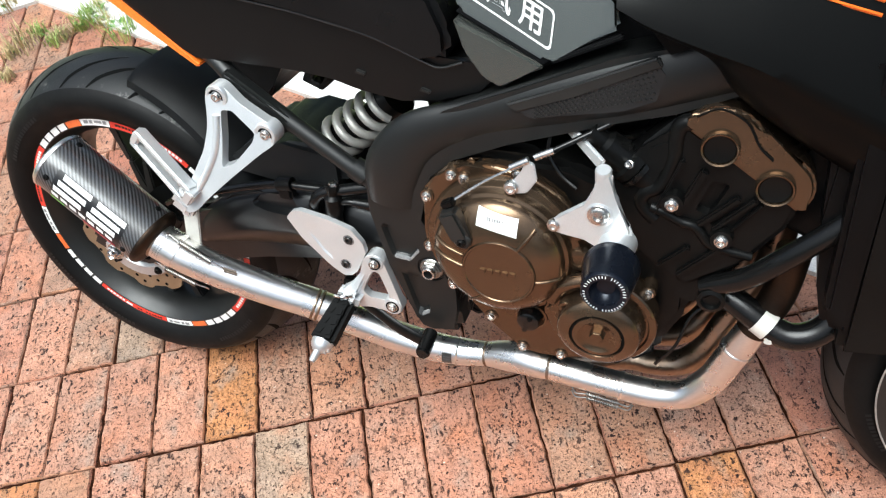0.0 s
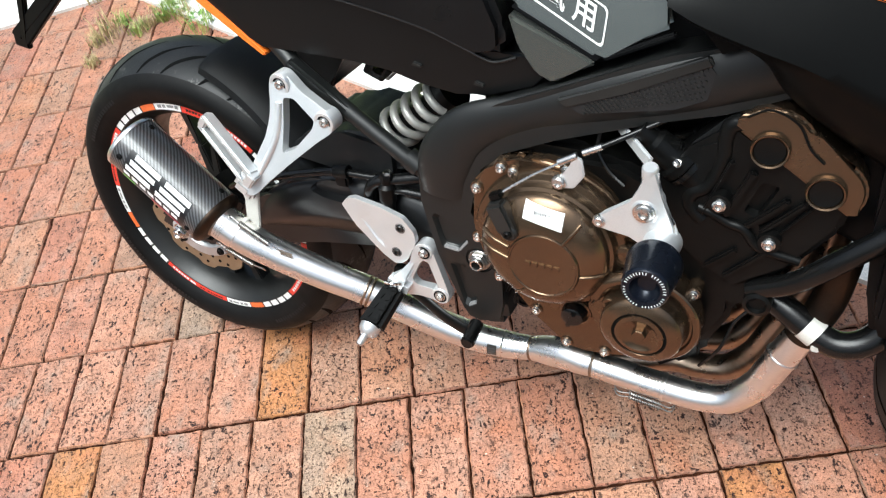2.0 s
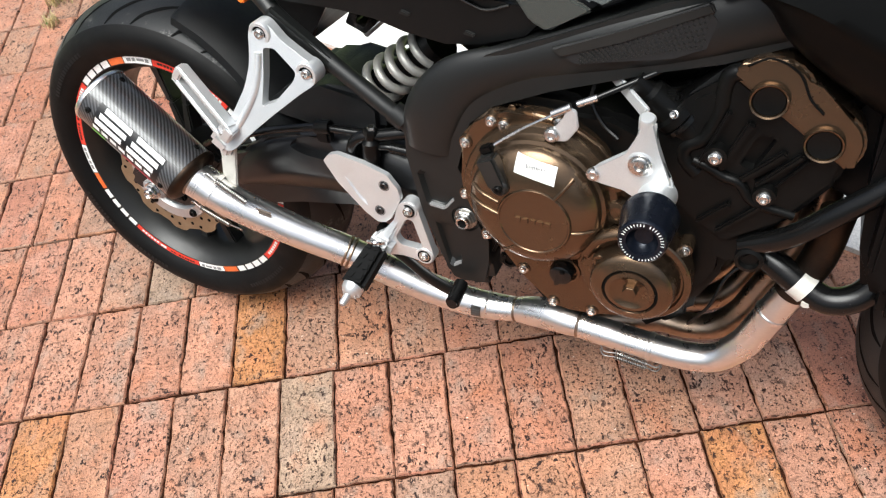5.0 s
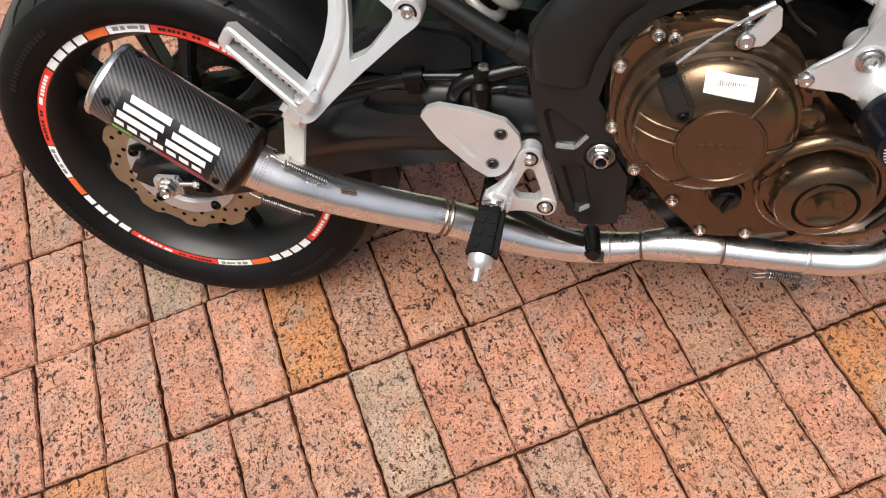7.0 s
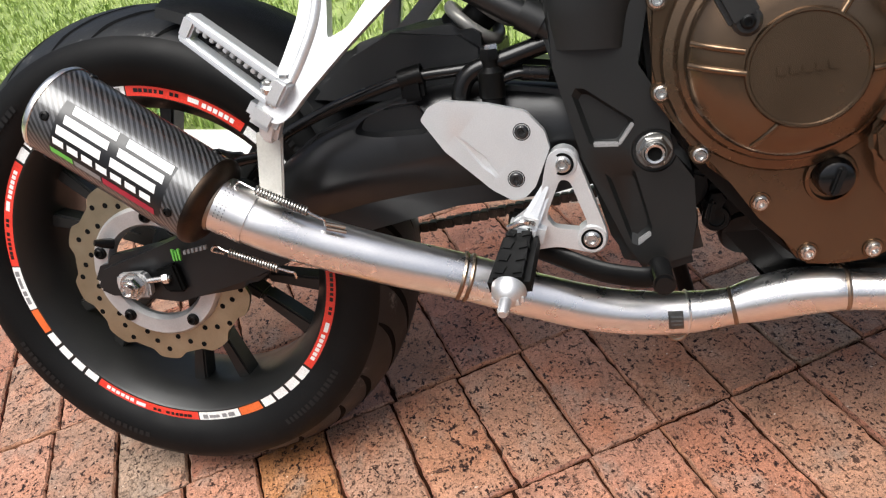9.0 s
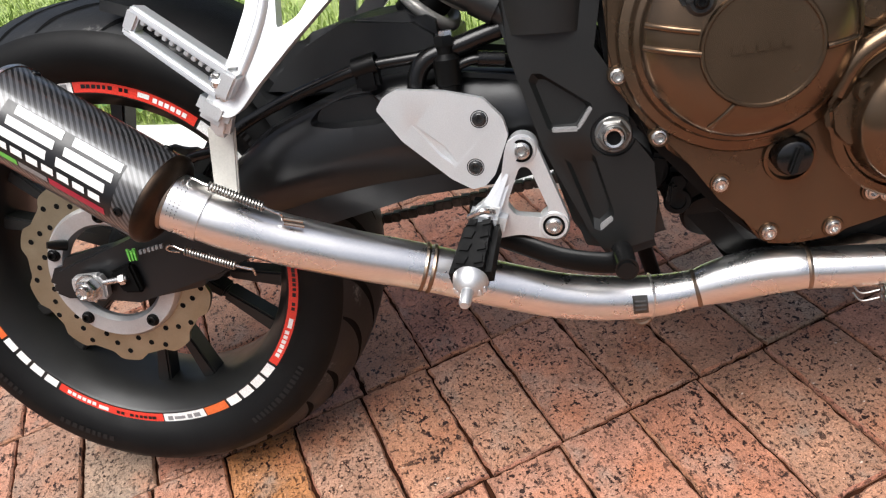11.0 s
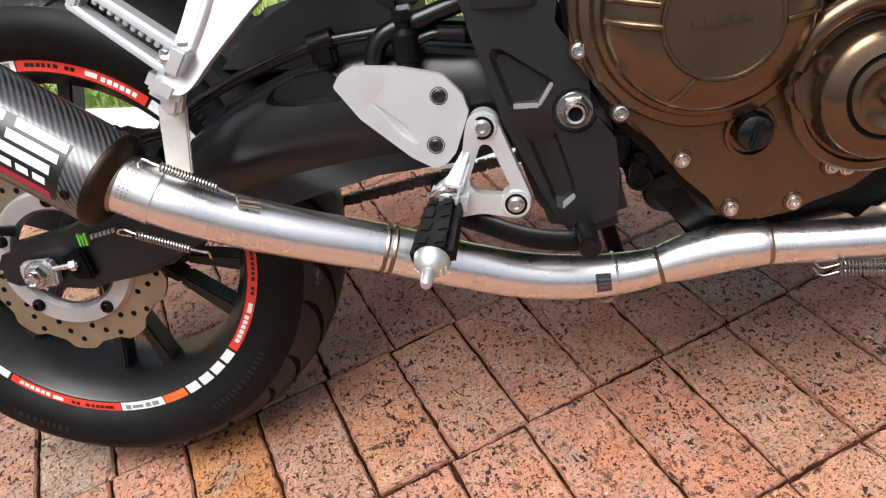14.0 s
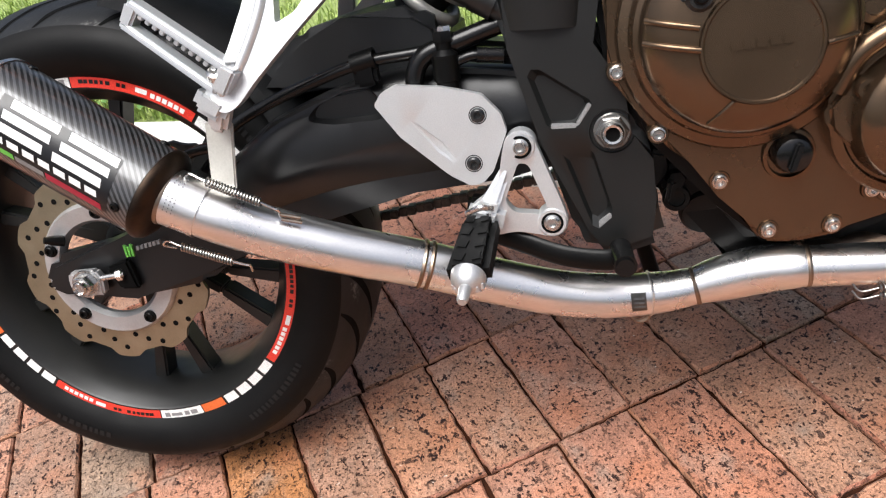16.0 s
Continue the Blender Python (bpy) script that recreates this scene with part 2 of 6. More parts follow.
def carbon():
    n = Nodes("carbon_weave")
    uv = n.node("ShaderNodeUVMap")
    mp = n.node("ShaderNodeMapping")
    mp.inputs["Rotation"].default_value = (0, 0, radians(45))
    n.link(uv.outputs[0], mp.inputs["Vector"])
    w = n.node("ShaderNodeTexWave", Scale=6.2, Distortion=0.5, Detail=1.0)
    w.inputs["Detail Scale"].default_value = 3.0
    n.link(mp.outputs[0], w.inputs["Vector"])
    col = n.ramp(w.outputs["Fac"], [(0.4, (0.004, 0.004, 0.004)), (0.6, (0.060, 0.060, 0.063))])
    r = n.ramp(w.outputs["Fac"], [(0.35, (0.42,) * 3), (0.65, (0.3,) * 3)])
    n.bump(w.outputs["Fac"], 0.15, 0.0003)
    return n.put(Base_Color=col, Roughness=r, Coat_Weight=0.8, Coat_Roughness=0.14)


def heat_steel():
    n = Nodes("heat_tinted_steel")
    vec = n.coords()
    col = n.ramp(n.noise(vec, 26, 4), [(0.3, (0.21, 0.145, 0.100)), (0.55, (0.33, 0.26, 0.20)), (0.75, (0.30, 0.26, 0.22))])
    r = n.ramp(n.noise(vec, 60), [(0.3, (0.25,) * 3), (0.7, (0.4,) * 3)])
    return n.put(Base_Color=col, Roughness=r, Metallic=1.0)


BURNT = surface("burnt_steel", (0.020, 0.015, 0.012), (0.055, 0.034, 0.021), (0.38, 0.5), 0.9, big=30, fine=600)
DARKPLATE = surface("etched_plate_steel", (0.168, 0.1632, 0.1488), (0.288, 0.276, 0.252), (0.3, 0.4), 0.9, big=40, fine=800)
INOX, CARBON, HEAT, TREAD = stainless(), carbon(), heat_steel(), dusty_tread()


# ---- mesh helpers ----
def finish(name, bm, material, parent=None, label="", smooth=38):
    bmesh.ops.recalc_face_normals(bm, faces=bm.faces)
    me = bpy.data.meshes.new(name)
    bm.to_mesh(me)
    bm.free()
    for m in material if isinstance(material, (list, tuple)) else (material,):
        me.materials.append(m)
    if smooth:
        me.shade_smooth()
        me.set_sharp_from_angle(angle=radians(smooth))
    ob = new(name, me)
    if parent is not None:
        ob.parent = parent
    if label:
        ob["label"] = label
    return ob


def part(name, bm, material, parent, label="", smooth=38):
    return finish(name, bm, material, parent, label, smooth)


def prism(outline, y0, y1, bevel=0.004, bm=None, segs=2):
    """An outline in x and z, from y0 to y1, with rounded edges."""
    own = bmesh.new()
    vs = [[own.verts.new((x, y, z)) for x, z in outline] for y in (y0, y1)]
    own.faces.new(vs[0])
    own.faces.new(vs[1][::-1])
    k = len(outline)
    for i in range(k):
        own.faces.new((vs[0][i], vs[1][i], vs[1][(i + 1) % k], vs[0][(i + 1) % k]))
    if bevel:
        bmesh.ops.bevel(own, geom=own.edges[:], offset=bevel, segments=segs, affect="EDGES", clamp_overlap=True)
    return merge(bm, own)


def rounded(points, r, steps=4):
    """The outline with its corners rounded off by r."""
    out = []
    n = len(points)
    for i in range(n):
        a, b, c = (np.array(points[k % n], float) for k in (i - 1, i, i + 1))
        la, lc = np.linalg.norm(a - b), np.linalg.norm(c - b)
        p, q = b + (a - b) / la * min(r, la * 0.45), b + (c - b) / lc * min(r, lc * 0.45)
        for k in range(steps + 1):
            t = k / steps
            out.append(tuple(float(v) for v in (1 - t) ** 2 * p + 2 * t * (1 - t) * b + t * t * q))
    return out


def casting(outer, holes, y0, y1, bevel=0.003, segs=3, bend=None):
    """A flat casting in x and z with holes through it; bend(x, z) sets it out along y."""
    bm = bmesh.new()
    for loop in (outer, *holes):
        vs = [bm.verts.new((x, y0, z)) for x, z in loop]
        for a, b in zip(vs, vs[1:] + vs[:1]):
            bm.edges.new((a, b))
    bmesh.ops.triangle_fill(bm, use_beauty=True, edges=bm.edges[:])
    rim = [e for e in bm.edges if len(e.link_faces) == 1]
    twin = {v: bm.verts.new((v.co.x, y1, v.co.z)) for v in bm.verts[:]}
    for f in bm.faces[:]:
        bm.faces.new([twin[v] for v in reversed(f.verts)])
    for e in rim:
        a, b = e.verts
        bm.faces.new((a, b, twin[b], twin[a]))
    bmesh.ops.recalc_face_normals(bm, faces=bm.faces)
    sharp = [e for e in bm.edges if len(e.link_faces) == 2 and e.calc_face_angle(0) > 1.2]
    bmesh.ops.bevel(bm, geom=sharp, offset=bevel, segments=segs, affect="EDGES", clamp_overlap=True)
    if bend:
        for v in bm.verts:
            v.co.y += bend(v.co.x, v.co.z)
    return bm


def merge(bm, own):
    if bm is None:
        return own
    me = bpy.data.meshes.new("tmp")
    own.to_mesh(me)
    own.free()
    bm.from_mesh(me)
    bpy.data.meshes.remove(me)
    return bm


def box(c, size, bevel=0.002, turn=None, bm=None):
    own = bmesh.new()
    bmesh.ops.create_cube(own, size=1.0)
    bmesh.ops.scale(own, vec=size, verts=own.verts)
    if bevel:
        bmesh.ops.bevel(own, geom=own.edges[:], offset=bevel, segments=2, affect="EDGES", clamp_overlap=True)
    m = Matrix.Translation(c) @ (turn.to_4x4() if turn is not None else Matrix())
    bmesh.ops.transform(own, matrix=m, verts=own.verts)
    return merge(bm, own)


def frame_of(way):
    return Vector(way).to_track_quat("Z", "Y").to_matrix()


def lathe(profile, centre, way, segs=40, bm=None, uv=False, wobble=None):
    """A profile of (radius, height along way) turned about the axis through centre."""
    own = bmesh.new()
    rot, c = frame_of(way), Vector(centre)
    rings = []
    for r, h in profile:
        if r < 1e-6:
            rings.append([own.verts.new(c + rot @ Vector((0, 0, h)))])
        else:
            ring = []
            for i in range(segs):
                a = 2 * math.pi * i / segs
                q = r * (wobble(a, r) if wobble else 1.0)
                ring.append(own.verts.new(c + rot @ Vector((q * math.cos(a), q * math.sin(a), h))))
            rings.append(ring)
    for a, b in zip(rings, rings[1:]):
        for i in range(segs):
            j = (i + 1) % segs
            if len(a) == 1 and len(b) == 1:
                continue
            if len(a) == 1:
                own.faces.new((a[0], b[i], b[j]))
            elif len(b) == 1:
                own.faces.new((a[i], a[j], b[0]))
            else:
                own.faces.new((a[i], a[j], b[j], b[i]))
    return merge(bm, own)


def spline(points, steps=6):
    """Points along a smooth curve through the given ones; each carries any number of values."""
    p = [np.array(q, float) for q in points]
    p = [2 * p[0] - p[1]] + p + [2 * p[-1] - p[-2]]
    out = []
    for i in range(1, len(p) - 2):
        for s in range(steps):
            t = s / steps
            a, b, c, d = p[i - 1:i + 3]
            out.append(0.5 * (2 * b + (c - a) * t + (2 * a - 5 * b + 4 * c - d) * t * t + (3 * b - a - 3 * c + d) * t ** 3))
    out.append(p[-2])
    return out


def tube(points, radius=None, segs=16, steps=6, bm=None, flat=None, hollow=False):
    """A round bar or hose through points (x, y, z) or (x, y, z, radius); flat squashes it along one local axis."""
    pts = [tuple(q) if len(q) == 4 else (*q, radius) for q in points]
    line = spline(pts, steps) if steps > 1 else [np.array(q, float) for q in pts]
    own = bmesh.new()
    up = None
    rings = []
    for i, q in enumerate(line):
        a, b = line[max(i - 1, 0)][:3], line[min(i + 1, len(line) - 1)][:3]
        way = Vector((b - a).tolist()).normalized()
        if up is None:
            up = way.orthogonal().normalized() if flat is None else (Vector(flat) - way * Vector(flat).dot(way)).normalized()
        up = (up - way * up.dot(way)).normalized()
        side = way.cross(up)
        k = 1.0 if flat is None else 0.4
        rings.append([own.verts.new(Vector(q[:3].tolist()) + float(q[3]) * (side * math.cos(2 * math.pi * s / segs) + up * k * math.sin(2 * math.pi * s / segs))) for s in range(segs)])
    for a, b in zip(rings, rings[1:]):
        for s in range(segs):
            own.faces.new((a[s], a[(s + 1) % segs], b[(s + 1) % segs], b[s]))
    own.faces.new(rings[0][::-1])
    own.faces.new(rings[-1])
    return merge(bm, own)


def bar(a, b, wa, wb, thick, bm=None, bevel=0.0025):
    """A flat bar in the x-z plane from a to b (each x, y, z), as wide as wa and wb at its ends."""
    a, b = Vector(a), Vector(b)
    way = (b - a).normalized()
    n = Vector((0, 1, 0))
    side = way.cross(n).normalized()
    n = side.cross(way).normalized()
    own = bmesh.new()
    vs = []
    for c, w in ((a, wa), (b, wb)):
        vs.append([own.verts.new(c + side * sx * w / 2 + n * sy * thick / 2) for sx, sy in ((-1, -1), (1, -1), (1, 1), (-1, 1))])
    own.faces.new(vs[0])
    own.faces.new(vs[1][::-1])
    for i in range(4):
        own.faces.new((vs[0][i], vs[1][i], vs[1][(i + 1) % 4], vs[0][(i + 1) % 4]))
    bmesh.ops.bevel(own, geom=own.edges[:], offset=bevel, segments=2, affect="EDGES", clamp_overlap=True)
    return merge(bm, own)


OUT = (0, -1, 0)


def bolt(c, r=0.008, way=OUT, tall=0.006, bm=None):
    """A flanged socket bolt head at c."""
    profile = [(0, -0.004), (r * 1.3, -0.004), (r * 1.35, 0.0005), (r * 1.25, 0.002), (r, 0.0025), (r, tall * 0.85), (r * 0.88, tall), (r * 0.55, tall), (r * 0.5, tall * 0.45), (0, tall * 0.4)]
    return lathe(profile, c, way, 18, bm)


def hexagon(c, r, tall, way=OUT, bm=None):
    own = bmesh.new()
    rot = frame_of(way)
    rings = [[own.verts.new(Vector(c) + rot @ Vector((q * math.cos(i * math.pi / 3), q * math.sin(i * math.pi / 3), h))) for i in range(6)] for q, h in ((r, 0), (r, tall * 0.8), (r * 0.88, tall))]
    for a, b in zip(rings, rings[1:]):
        for i in range(6):
            own.faces.new((a[i], a[(i + 1) % 6], b[(i + 1) % 6], b[i]))
    own.faces.new(rings[0][::-1])
    own.faces.new(rings[-1])
    return merge(bm, own)


def coil(a, b, r, wire, turns, bm=None, segs=8, per=16):
    """A helical spring from a to b."""
    a, b = Vector(a), Vector(b)
    rot = frame_of(b - a)
    n = int(turns * per)
    pts = []
    for i in range(n + 1):
        t = i / n
        ang = 2 * math.pi * turns * t
        pts.append(tuple(a.lerp(b, t) + rot @ Vector((r * math.cos(ang), r * math.sin(ang), 0))))
    return tube(pts, wire, segs, 1, bm)


def cut(ob, bm):
    """Sinks the closed shape bm into ob's mesh."""
    bmesh.ops.recalc_face_normals(bm, faces=bm.faces)
    me = bpy.data.meshes.new("cutter")
    bm.to_mesh(me)
    bm.free()
    tool = new("cutter", me)
    tool.parent = ob.parent
    mod = ob.modifiers.new("cut", "BOOLEAN")
    mod.operation, mod.solver, mod.object = "DIFFERENCE", "EXACT", tool
    keep = [m for m in ob.data.materials]
    bpy.context.view_layer.update()
    fresh = bpy.data.meshes.new_from_object(ob.evaluated_get(bpy.context.evaluated_depsgraph_get()))
    ob.modifiers.remove(mod)
    old, ob.data = ob.data, fresh
    fresh.materials.clear()
    for m in keep:
        fresh.materials.append(m)
    fresh.shade_smooth()
    fresh.set_sharp_from_angle(angle=radians(38))
    bpy.data.meshes.remove(old)
    bpy.data.objects.remove(tool)


def pocket(outline, y, deep, slope):
    """A tapered pocket cutter under the plane y, which faces -y."""
    cx, cz = sum(p[0] for p in outline) / len(outline), sum(p[1] for p in outline) / len(outline)
    bm = bmesh.new()
    rings = []
    for d, k in ((-0.004, 1.0 + slope * 0.5), (0.0, 1.0), (deep, 1.0 - slope)):
        rings.append([bm.verts.new((cx + (x - cx) * k, y + d, cz + (z - cz) * k)) for x, z in outline])
    n = len(outline)
    for a, b in zip(rings, rings[1:]):
        for i in range(n):
            bm.faces.new((a[i], a[(i + 1) % n], b[(i + 1) % n], b[i]))
    bm.faces.new(rings[0])
    bm.faces.new(rings[-1])
    return bm


# ---- the setting ----
def kerb_y(x):
    """The far edge of the brickwork, where the concrete strip begins."""
    return 0.708 - 0.262 * x


# beyond y = -2.95 the dark sheet is invented, only to darken reflections
ground_bm = bmesh.new()
edge_verts = [[ground_bm.verts.new((x, y, -0.030)) for x in (-60, 60)] for y in (-60, -2.95, 60)]
for k, (a, b) in enumerate(zip(edge_verts, edge_verts[1:])):
    ground_bm.faces.new((a[0], a[1], b[1], b[0])).material_index = 1 - k
ground = tagged(finish("ground", ground_bm, [MEADOW, DARKGROUND], smooth=0), "flat green meadow soil round the brick paving, with unseen dark ground added on the near side", "ground", kind="structure")

strip_bm = bmesh.new()
strip_out = [(-4.0, kerb_y(-4.0) + 0.012), (4.0, kerb_y(4.0) + 0.012), (4.0, kerb_y(4.0) + 0.30), (-4.0, kerb_y(-4.0) + 0.30)]
low = [strip_bm.verts.new((x, y, -0.05)) for x, y in strip_out]
top = [strip_bm.verts.new((x, y, 0.012)) for x, y in strip_out]
strip_bm.faces.new(top)
for i in range(4):
    strip_bm.faces.new((low[i], low[(i + 1) % 4], top[(i + 1) % 4], top[i]))
strip = tagged(finish("pavement_strip", strip_bm, CONCRETE, smooth=0), "pale concrete edging strip between bricks and grass", "kerb", kind="structure")

slab_bm = bmesh.new()
slab_out = [(-1.31, kerb_y(-1.31) + 0.008), (-1.40, 0.985), (-1.66, 0.79), (-2.60, 0.25), (-3.9, 0.30), (-3.9, kerb_y(-3.9) + 0.008)]
low = [slab_bm.verts.new((x, y, -0.05)) for x, y in slab_out]
top = [slab_bm.verts.new((x, y, 0.010)) for x, y in slab_out]
slab_bm.faces.new(top)
for i in range(len(slab_out)):
    k = (i + 1) % len(slab_out)
    slab_bm.faces.new((low[i], low[k], top[k], top[i]))
tagged(finish("pavement_slab", slab_bm, CONCRETE, smooth=0), "pale concrete slab at the end of the brick courses", "kerb", kind="structure")

# ---- the motorcycle ----
LEAN = -14.2
bike = tagged(new("motorcycle"), "black motorcycle with bronze engine covers and carbon muffler, leaning", "motorcycle")
bike.matrix_world = pose(0, 0, 0, LEAN, 0, 0)
AX = 0.3168


# rear wheel
def ring_patch(a0, a1, r0, r1, y, steps, bm, cx=0.0, cz=AX):
    """A flat piece of a ring, in degrees."""
    prev = None
    for i in range(steps + 1):
        a = radians(a0 + (a1 - a0) * i / steps)
        pair = [bm.verts.new((cx + r * math.cos(a), y, cz + r * math.sin(a))) for r in (r0, r1)]
        if prev:
            bm.faces.new((prev[0], prev[1], pair[1], pair[0]))
        prev = pair
    return bm


def tyre_profile(outer, half):
    k = outer - 0.0
    side = [(k - 0.090, half * 0.80), (k - 0.080, half * 0.92), (k - 0.060, half), (k - 0.043, half * 0.985), (k - 0.030, half * 0.87), (k - 0.017, half * 0.66), (k - 0.007, half * 0.42), (k - 0.0015, half * 0.2)]
    return [(r, -h) for r, h in side] + [(k, 0.0)] + [(r, h) for r, h in side[::-1]]


def tyre_point(outer, half, s):
    """The crown's surface at s half-widths from its middle: radius and y."""
    h = half * s
    tab = [(0.0, 0.0), (0.2, 0.0015), (0.42, 0.007), (0.66, 0.017), (0.87, 0.030), (0.985, 0.043)]
    for (a, da), (b, db) in zip(tab, tab[1:]):
        if abs(s) <= b:
            return outer - (da + (db - da) * (abs(s) - a) / (b - a)), h
    return outer - 0.043, h


def wheel(name, cx, cz, outer, half, parent, rear):
    hub = part("hub", lathe([(0, -0.055), (0.03, -0.055), (0.038, -0.04), (0.045, -0.03), (0.045, 0.03), (0.038, 0.05), (0, 0.05)], (cx, 0, cz), (0, 1, 0), 28), FRAME, parent)
    hub.name = name
    prof = tyre_profile(outer, half)
    tyre = part("tyre", lathe(prof, (cx, 0, cz), (0, 1, 0), 120), [RUBBER, TREAD], hub, "worn black road tyre with dusty tread")
    for f in tyre.data.polygons:
        if abs(f.center.y) < half * 0.9 and math.hypot(f.center.x - cx, f.center.z - cz) > outer - 0.042:
            f.material_index = 1
    gr = bmesh.new()
    for k in range(26):
        for sgn in (-1, 1):
            a0 = 360 * (k + (0.5 if sgn > 0 else 0)) / 26
            prev = None
            for i in range(13):
                t = i / 12
                s = sgn * (0.12 + 0.74 * t)
                a = radians(a0 + (24 + 3 * (k % 2)) * t * (1.25 - 0.45 * t))
                w = radians(1.3 * math.sin(math.pi * min(max(t, 0.04), 0.96)) ** 0.6)
                r, y = tyre_point(outer, half, s)
                r += 0.0005
                pair = [gr.verts.new((cx + r * math.cos(a + d), y, cz + r * math.sin(a + d))) for d in (-w, w)]
                if prev:
                    gr.faces.new((prev[0], prev[1], pair[1], pair[0]))
                prev = pair
    part("tread_groove", gr, GROOVE, hub)
    letters = bmesh.new()
    rnd = random.Random(4)
    for a0, count in ((-62, 14), (-128, 9), (20, 12), (120, 16), (200, 10)):
        a = a0
        for _ in range(count):
            w = rnd.uniform(0.9, 1.6)
            ring_patch(a, a + w, outer - 0.063, outer - 0.055, -half - 0.0008, 1, letters, cx, cz)
            a += w + 0.7
    tagged(part("raised_print", letters, SIDEPRINT, hub), kind="stuff")
    rim = [(0.2305, -0.0735), (0.2300, -0.0755), (0.2135, -0.0755), (0.2110, -0.073), (0.206, -0.062), (0.196, -0.050), (0.192, -0.02), (0.192, 0.02), (0.196, 0.05), (0.206, 0.062), (0.213, 0.0755), (0.2305, 0.0755), (0.226, 0.066), (0.199, 0.045), (0.199, -0.045), (0.226, -0.066), (0.2305, -0.0735)]
    part("rim", lathe(rim, (cx, 0, cz), (0, 1, 0), 110), RIMPAINT, hub, "dark grey cast alloy rim")
    # a pale grey ring paints the highlight along the rim's outer lip
    part("rim_lip", lathe([(0.2296, -0.0756), (0.2302, -0.0766), (0.2316, -0.0766), (0.2322, -0.0756)], (cx, 0, cz), (0, 1, 0), 120), SPRINGGREY, hub)
    for k in range(6):
        for d in (-10.5, 10.5):
            a, a1 = radians(-29 + 60 * k + d * 0.45), radians(-29 + 60 * k + d)
            p0 = (cx + 0.035 * math.cos(a), -0.012, cz + 0.035 * math.sin(a))
            pm = (cx + 0.12 * math.cos((a + a1) / 2), -0.014, cz + 0.12 * math.sin((a + a1) / 2))
            p1 = (cx + 0.197 * math.cos(a1), -0.012, cz + 0.197 * math.sin(a1))
            b = bar(p0, pm, 0.022, 0.013, 0.030)
            bar(pm, p1, 0.013, 0.020, 0.030, b)
            part("spoke", b, RIMPAINT, hub)
    return hub


rear = wheel("rear_wheel", 0, AX, 0.3137, 0.091, bike, True)
front = wheel("front_wheel", 1.45, 0.300, 0.300, 0.060, bike, False)

# tape round the rim: four equal runs of four white blocks, an orange one, a printed white one and a long red one
for q in range(4):
    a = 136 - 90 * q
    for k in range(4):
        part("white_tape_block", ring_patch(a - 6.1 * k - 0.5, a - 6.1 * k - 5.4, 0.2150, 0.2285, -0.0762, 3, bmesh.new()), WHITE, rear, smooth=0)
    part("orange_tape_block", ring_patch(a - 24.6, a - 33.6, 0.2150, 0.2285, -0.0762, 4, bmesh.new()), TAPEORANGE, rear, smooth=0)
    part("printed_tape_block", ring_patch(a - 34, a - 50, 0.2150, 0.2285, -0.0762, 6, bmesh.new()), WHITE, rear, smooth=0)
    ink = bmesh.new()
    for s0, s1, r0, r1 in ((36, 38.5, 0.2185, 0.2245), (39.2, 41, 0.2185, 0.2245), (42, 46, 0.2195, 0.2240), (46.6, 48.5, 0.2185, 0.2250)):
        ring_patch(a - s0, a - s1, r0, r1, -0.0766, 2, ink)
    part("tape_print", ink, GREYINK, rear, smooth=0)
    part("red_tape_strip", ring_patch(a - 50.4, a - 89.5, 0.2150, 0.2285, -0.0762, 16, bmesh.new()), RED, rear, smooth=0)
    ink = bmesh.new()
    for k in range(6):
        ring_patch(a - 75.5 - 1.9 * k, a - 76.9 - 1.9 * k, 0.2180, 0.2235, -0.0766, 1, ink)
    ring_patch(a - 70.8, a - 74.4, 0.2190, 0.2245, -0.0766, 2, ink)
    part("tape_print", ink, WHITE, rear, smooth=0)
    ink = bmesh.new()
    for k, w in enumerate((1.5, 1.2, 1.3, 1.1, 1.0, 1.4, 0, 1.2, 1.2)):
        if w:
            ring_patch(a - 53 - 1.7 * k, a - 53 - 1.7 * k - w, 0.2195, 0.2240, -0.0766, 1, ink)
    part("tape_print", ink, BLACKINK, rear, smooth=0)

# rear brake disc with a wavy edge, drilled
DY = -0.092
disc_bm = bmesh.new()
N = 160
rings = []
for r, y in ((0.085, DY + 0.005), (0.085, DY), (0.1, DY), (0.119, DY), (0.119, DY + 0.005)):
    ring = []
    for i in range(N):
        a = 2 * math.pi * i / N
        q = r + (0.0045 * math.tanh(2.6 * math.sin(10 * a)) if r > 0.11 else 0)
        ring.append(disc_bm.verts.new((q * math.cos(a), y, AX + q * math.sin(a))))
    rings.append(ring)
for a, b in zip(rings, rings[1:]):
    for i in range(N):
        disc_bm.faces.new((a[i], a[(i + 1) % N], b[(i + 1) % N], b[i]))
brake_disc = part("brake_disc", disc_bm, DISC, rear, "wavy drilled steel brake disc")
for k in range(40):
    a = 2 * math.pi * k / 40
    r = (0.092, 0.101, 0.110)[k % 3]
    part("drill_hole", lathe([(0, 0.0003), (0.0034, 0.0003), (0.0036, 0)], (r * math.cos(a), DY - 0.0002, AX + r * math.sin(a)), OUT, 10), GROOVE, brake_disc)
part("disc_carrier", lathe([(0.060, 0.002), (0.064, 0.008), (0.082, 0.009), (0.0855, 0.004), (0.0855, -0.004), (0.06, -0.004), (0.060, 0.002)], (0, DY, AX), OUT, 60), ALU, rear, "silver disc carrier ring")
for k in range(5):
    a = radians(-62 + 72 * k)
    part("carrier_bolt", bolt((0.074 * math.cos(a), DY - 0.009, AX + 0.074 * math.sin(a)), 0.006, tall=0.005), ENGINE, rear)


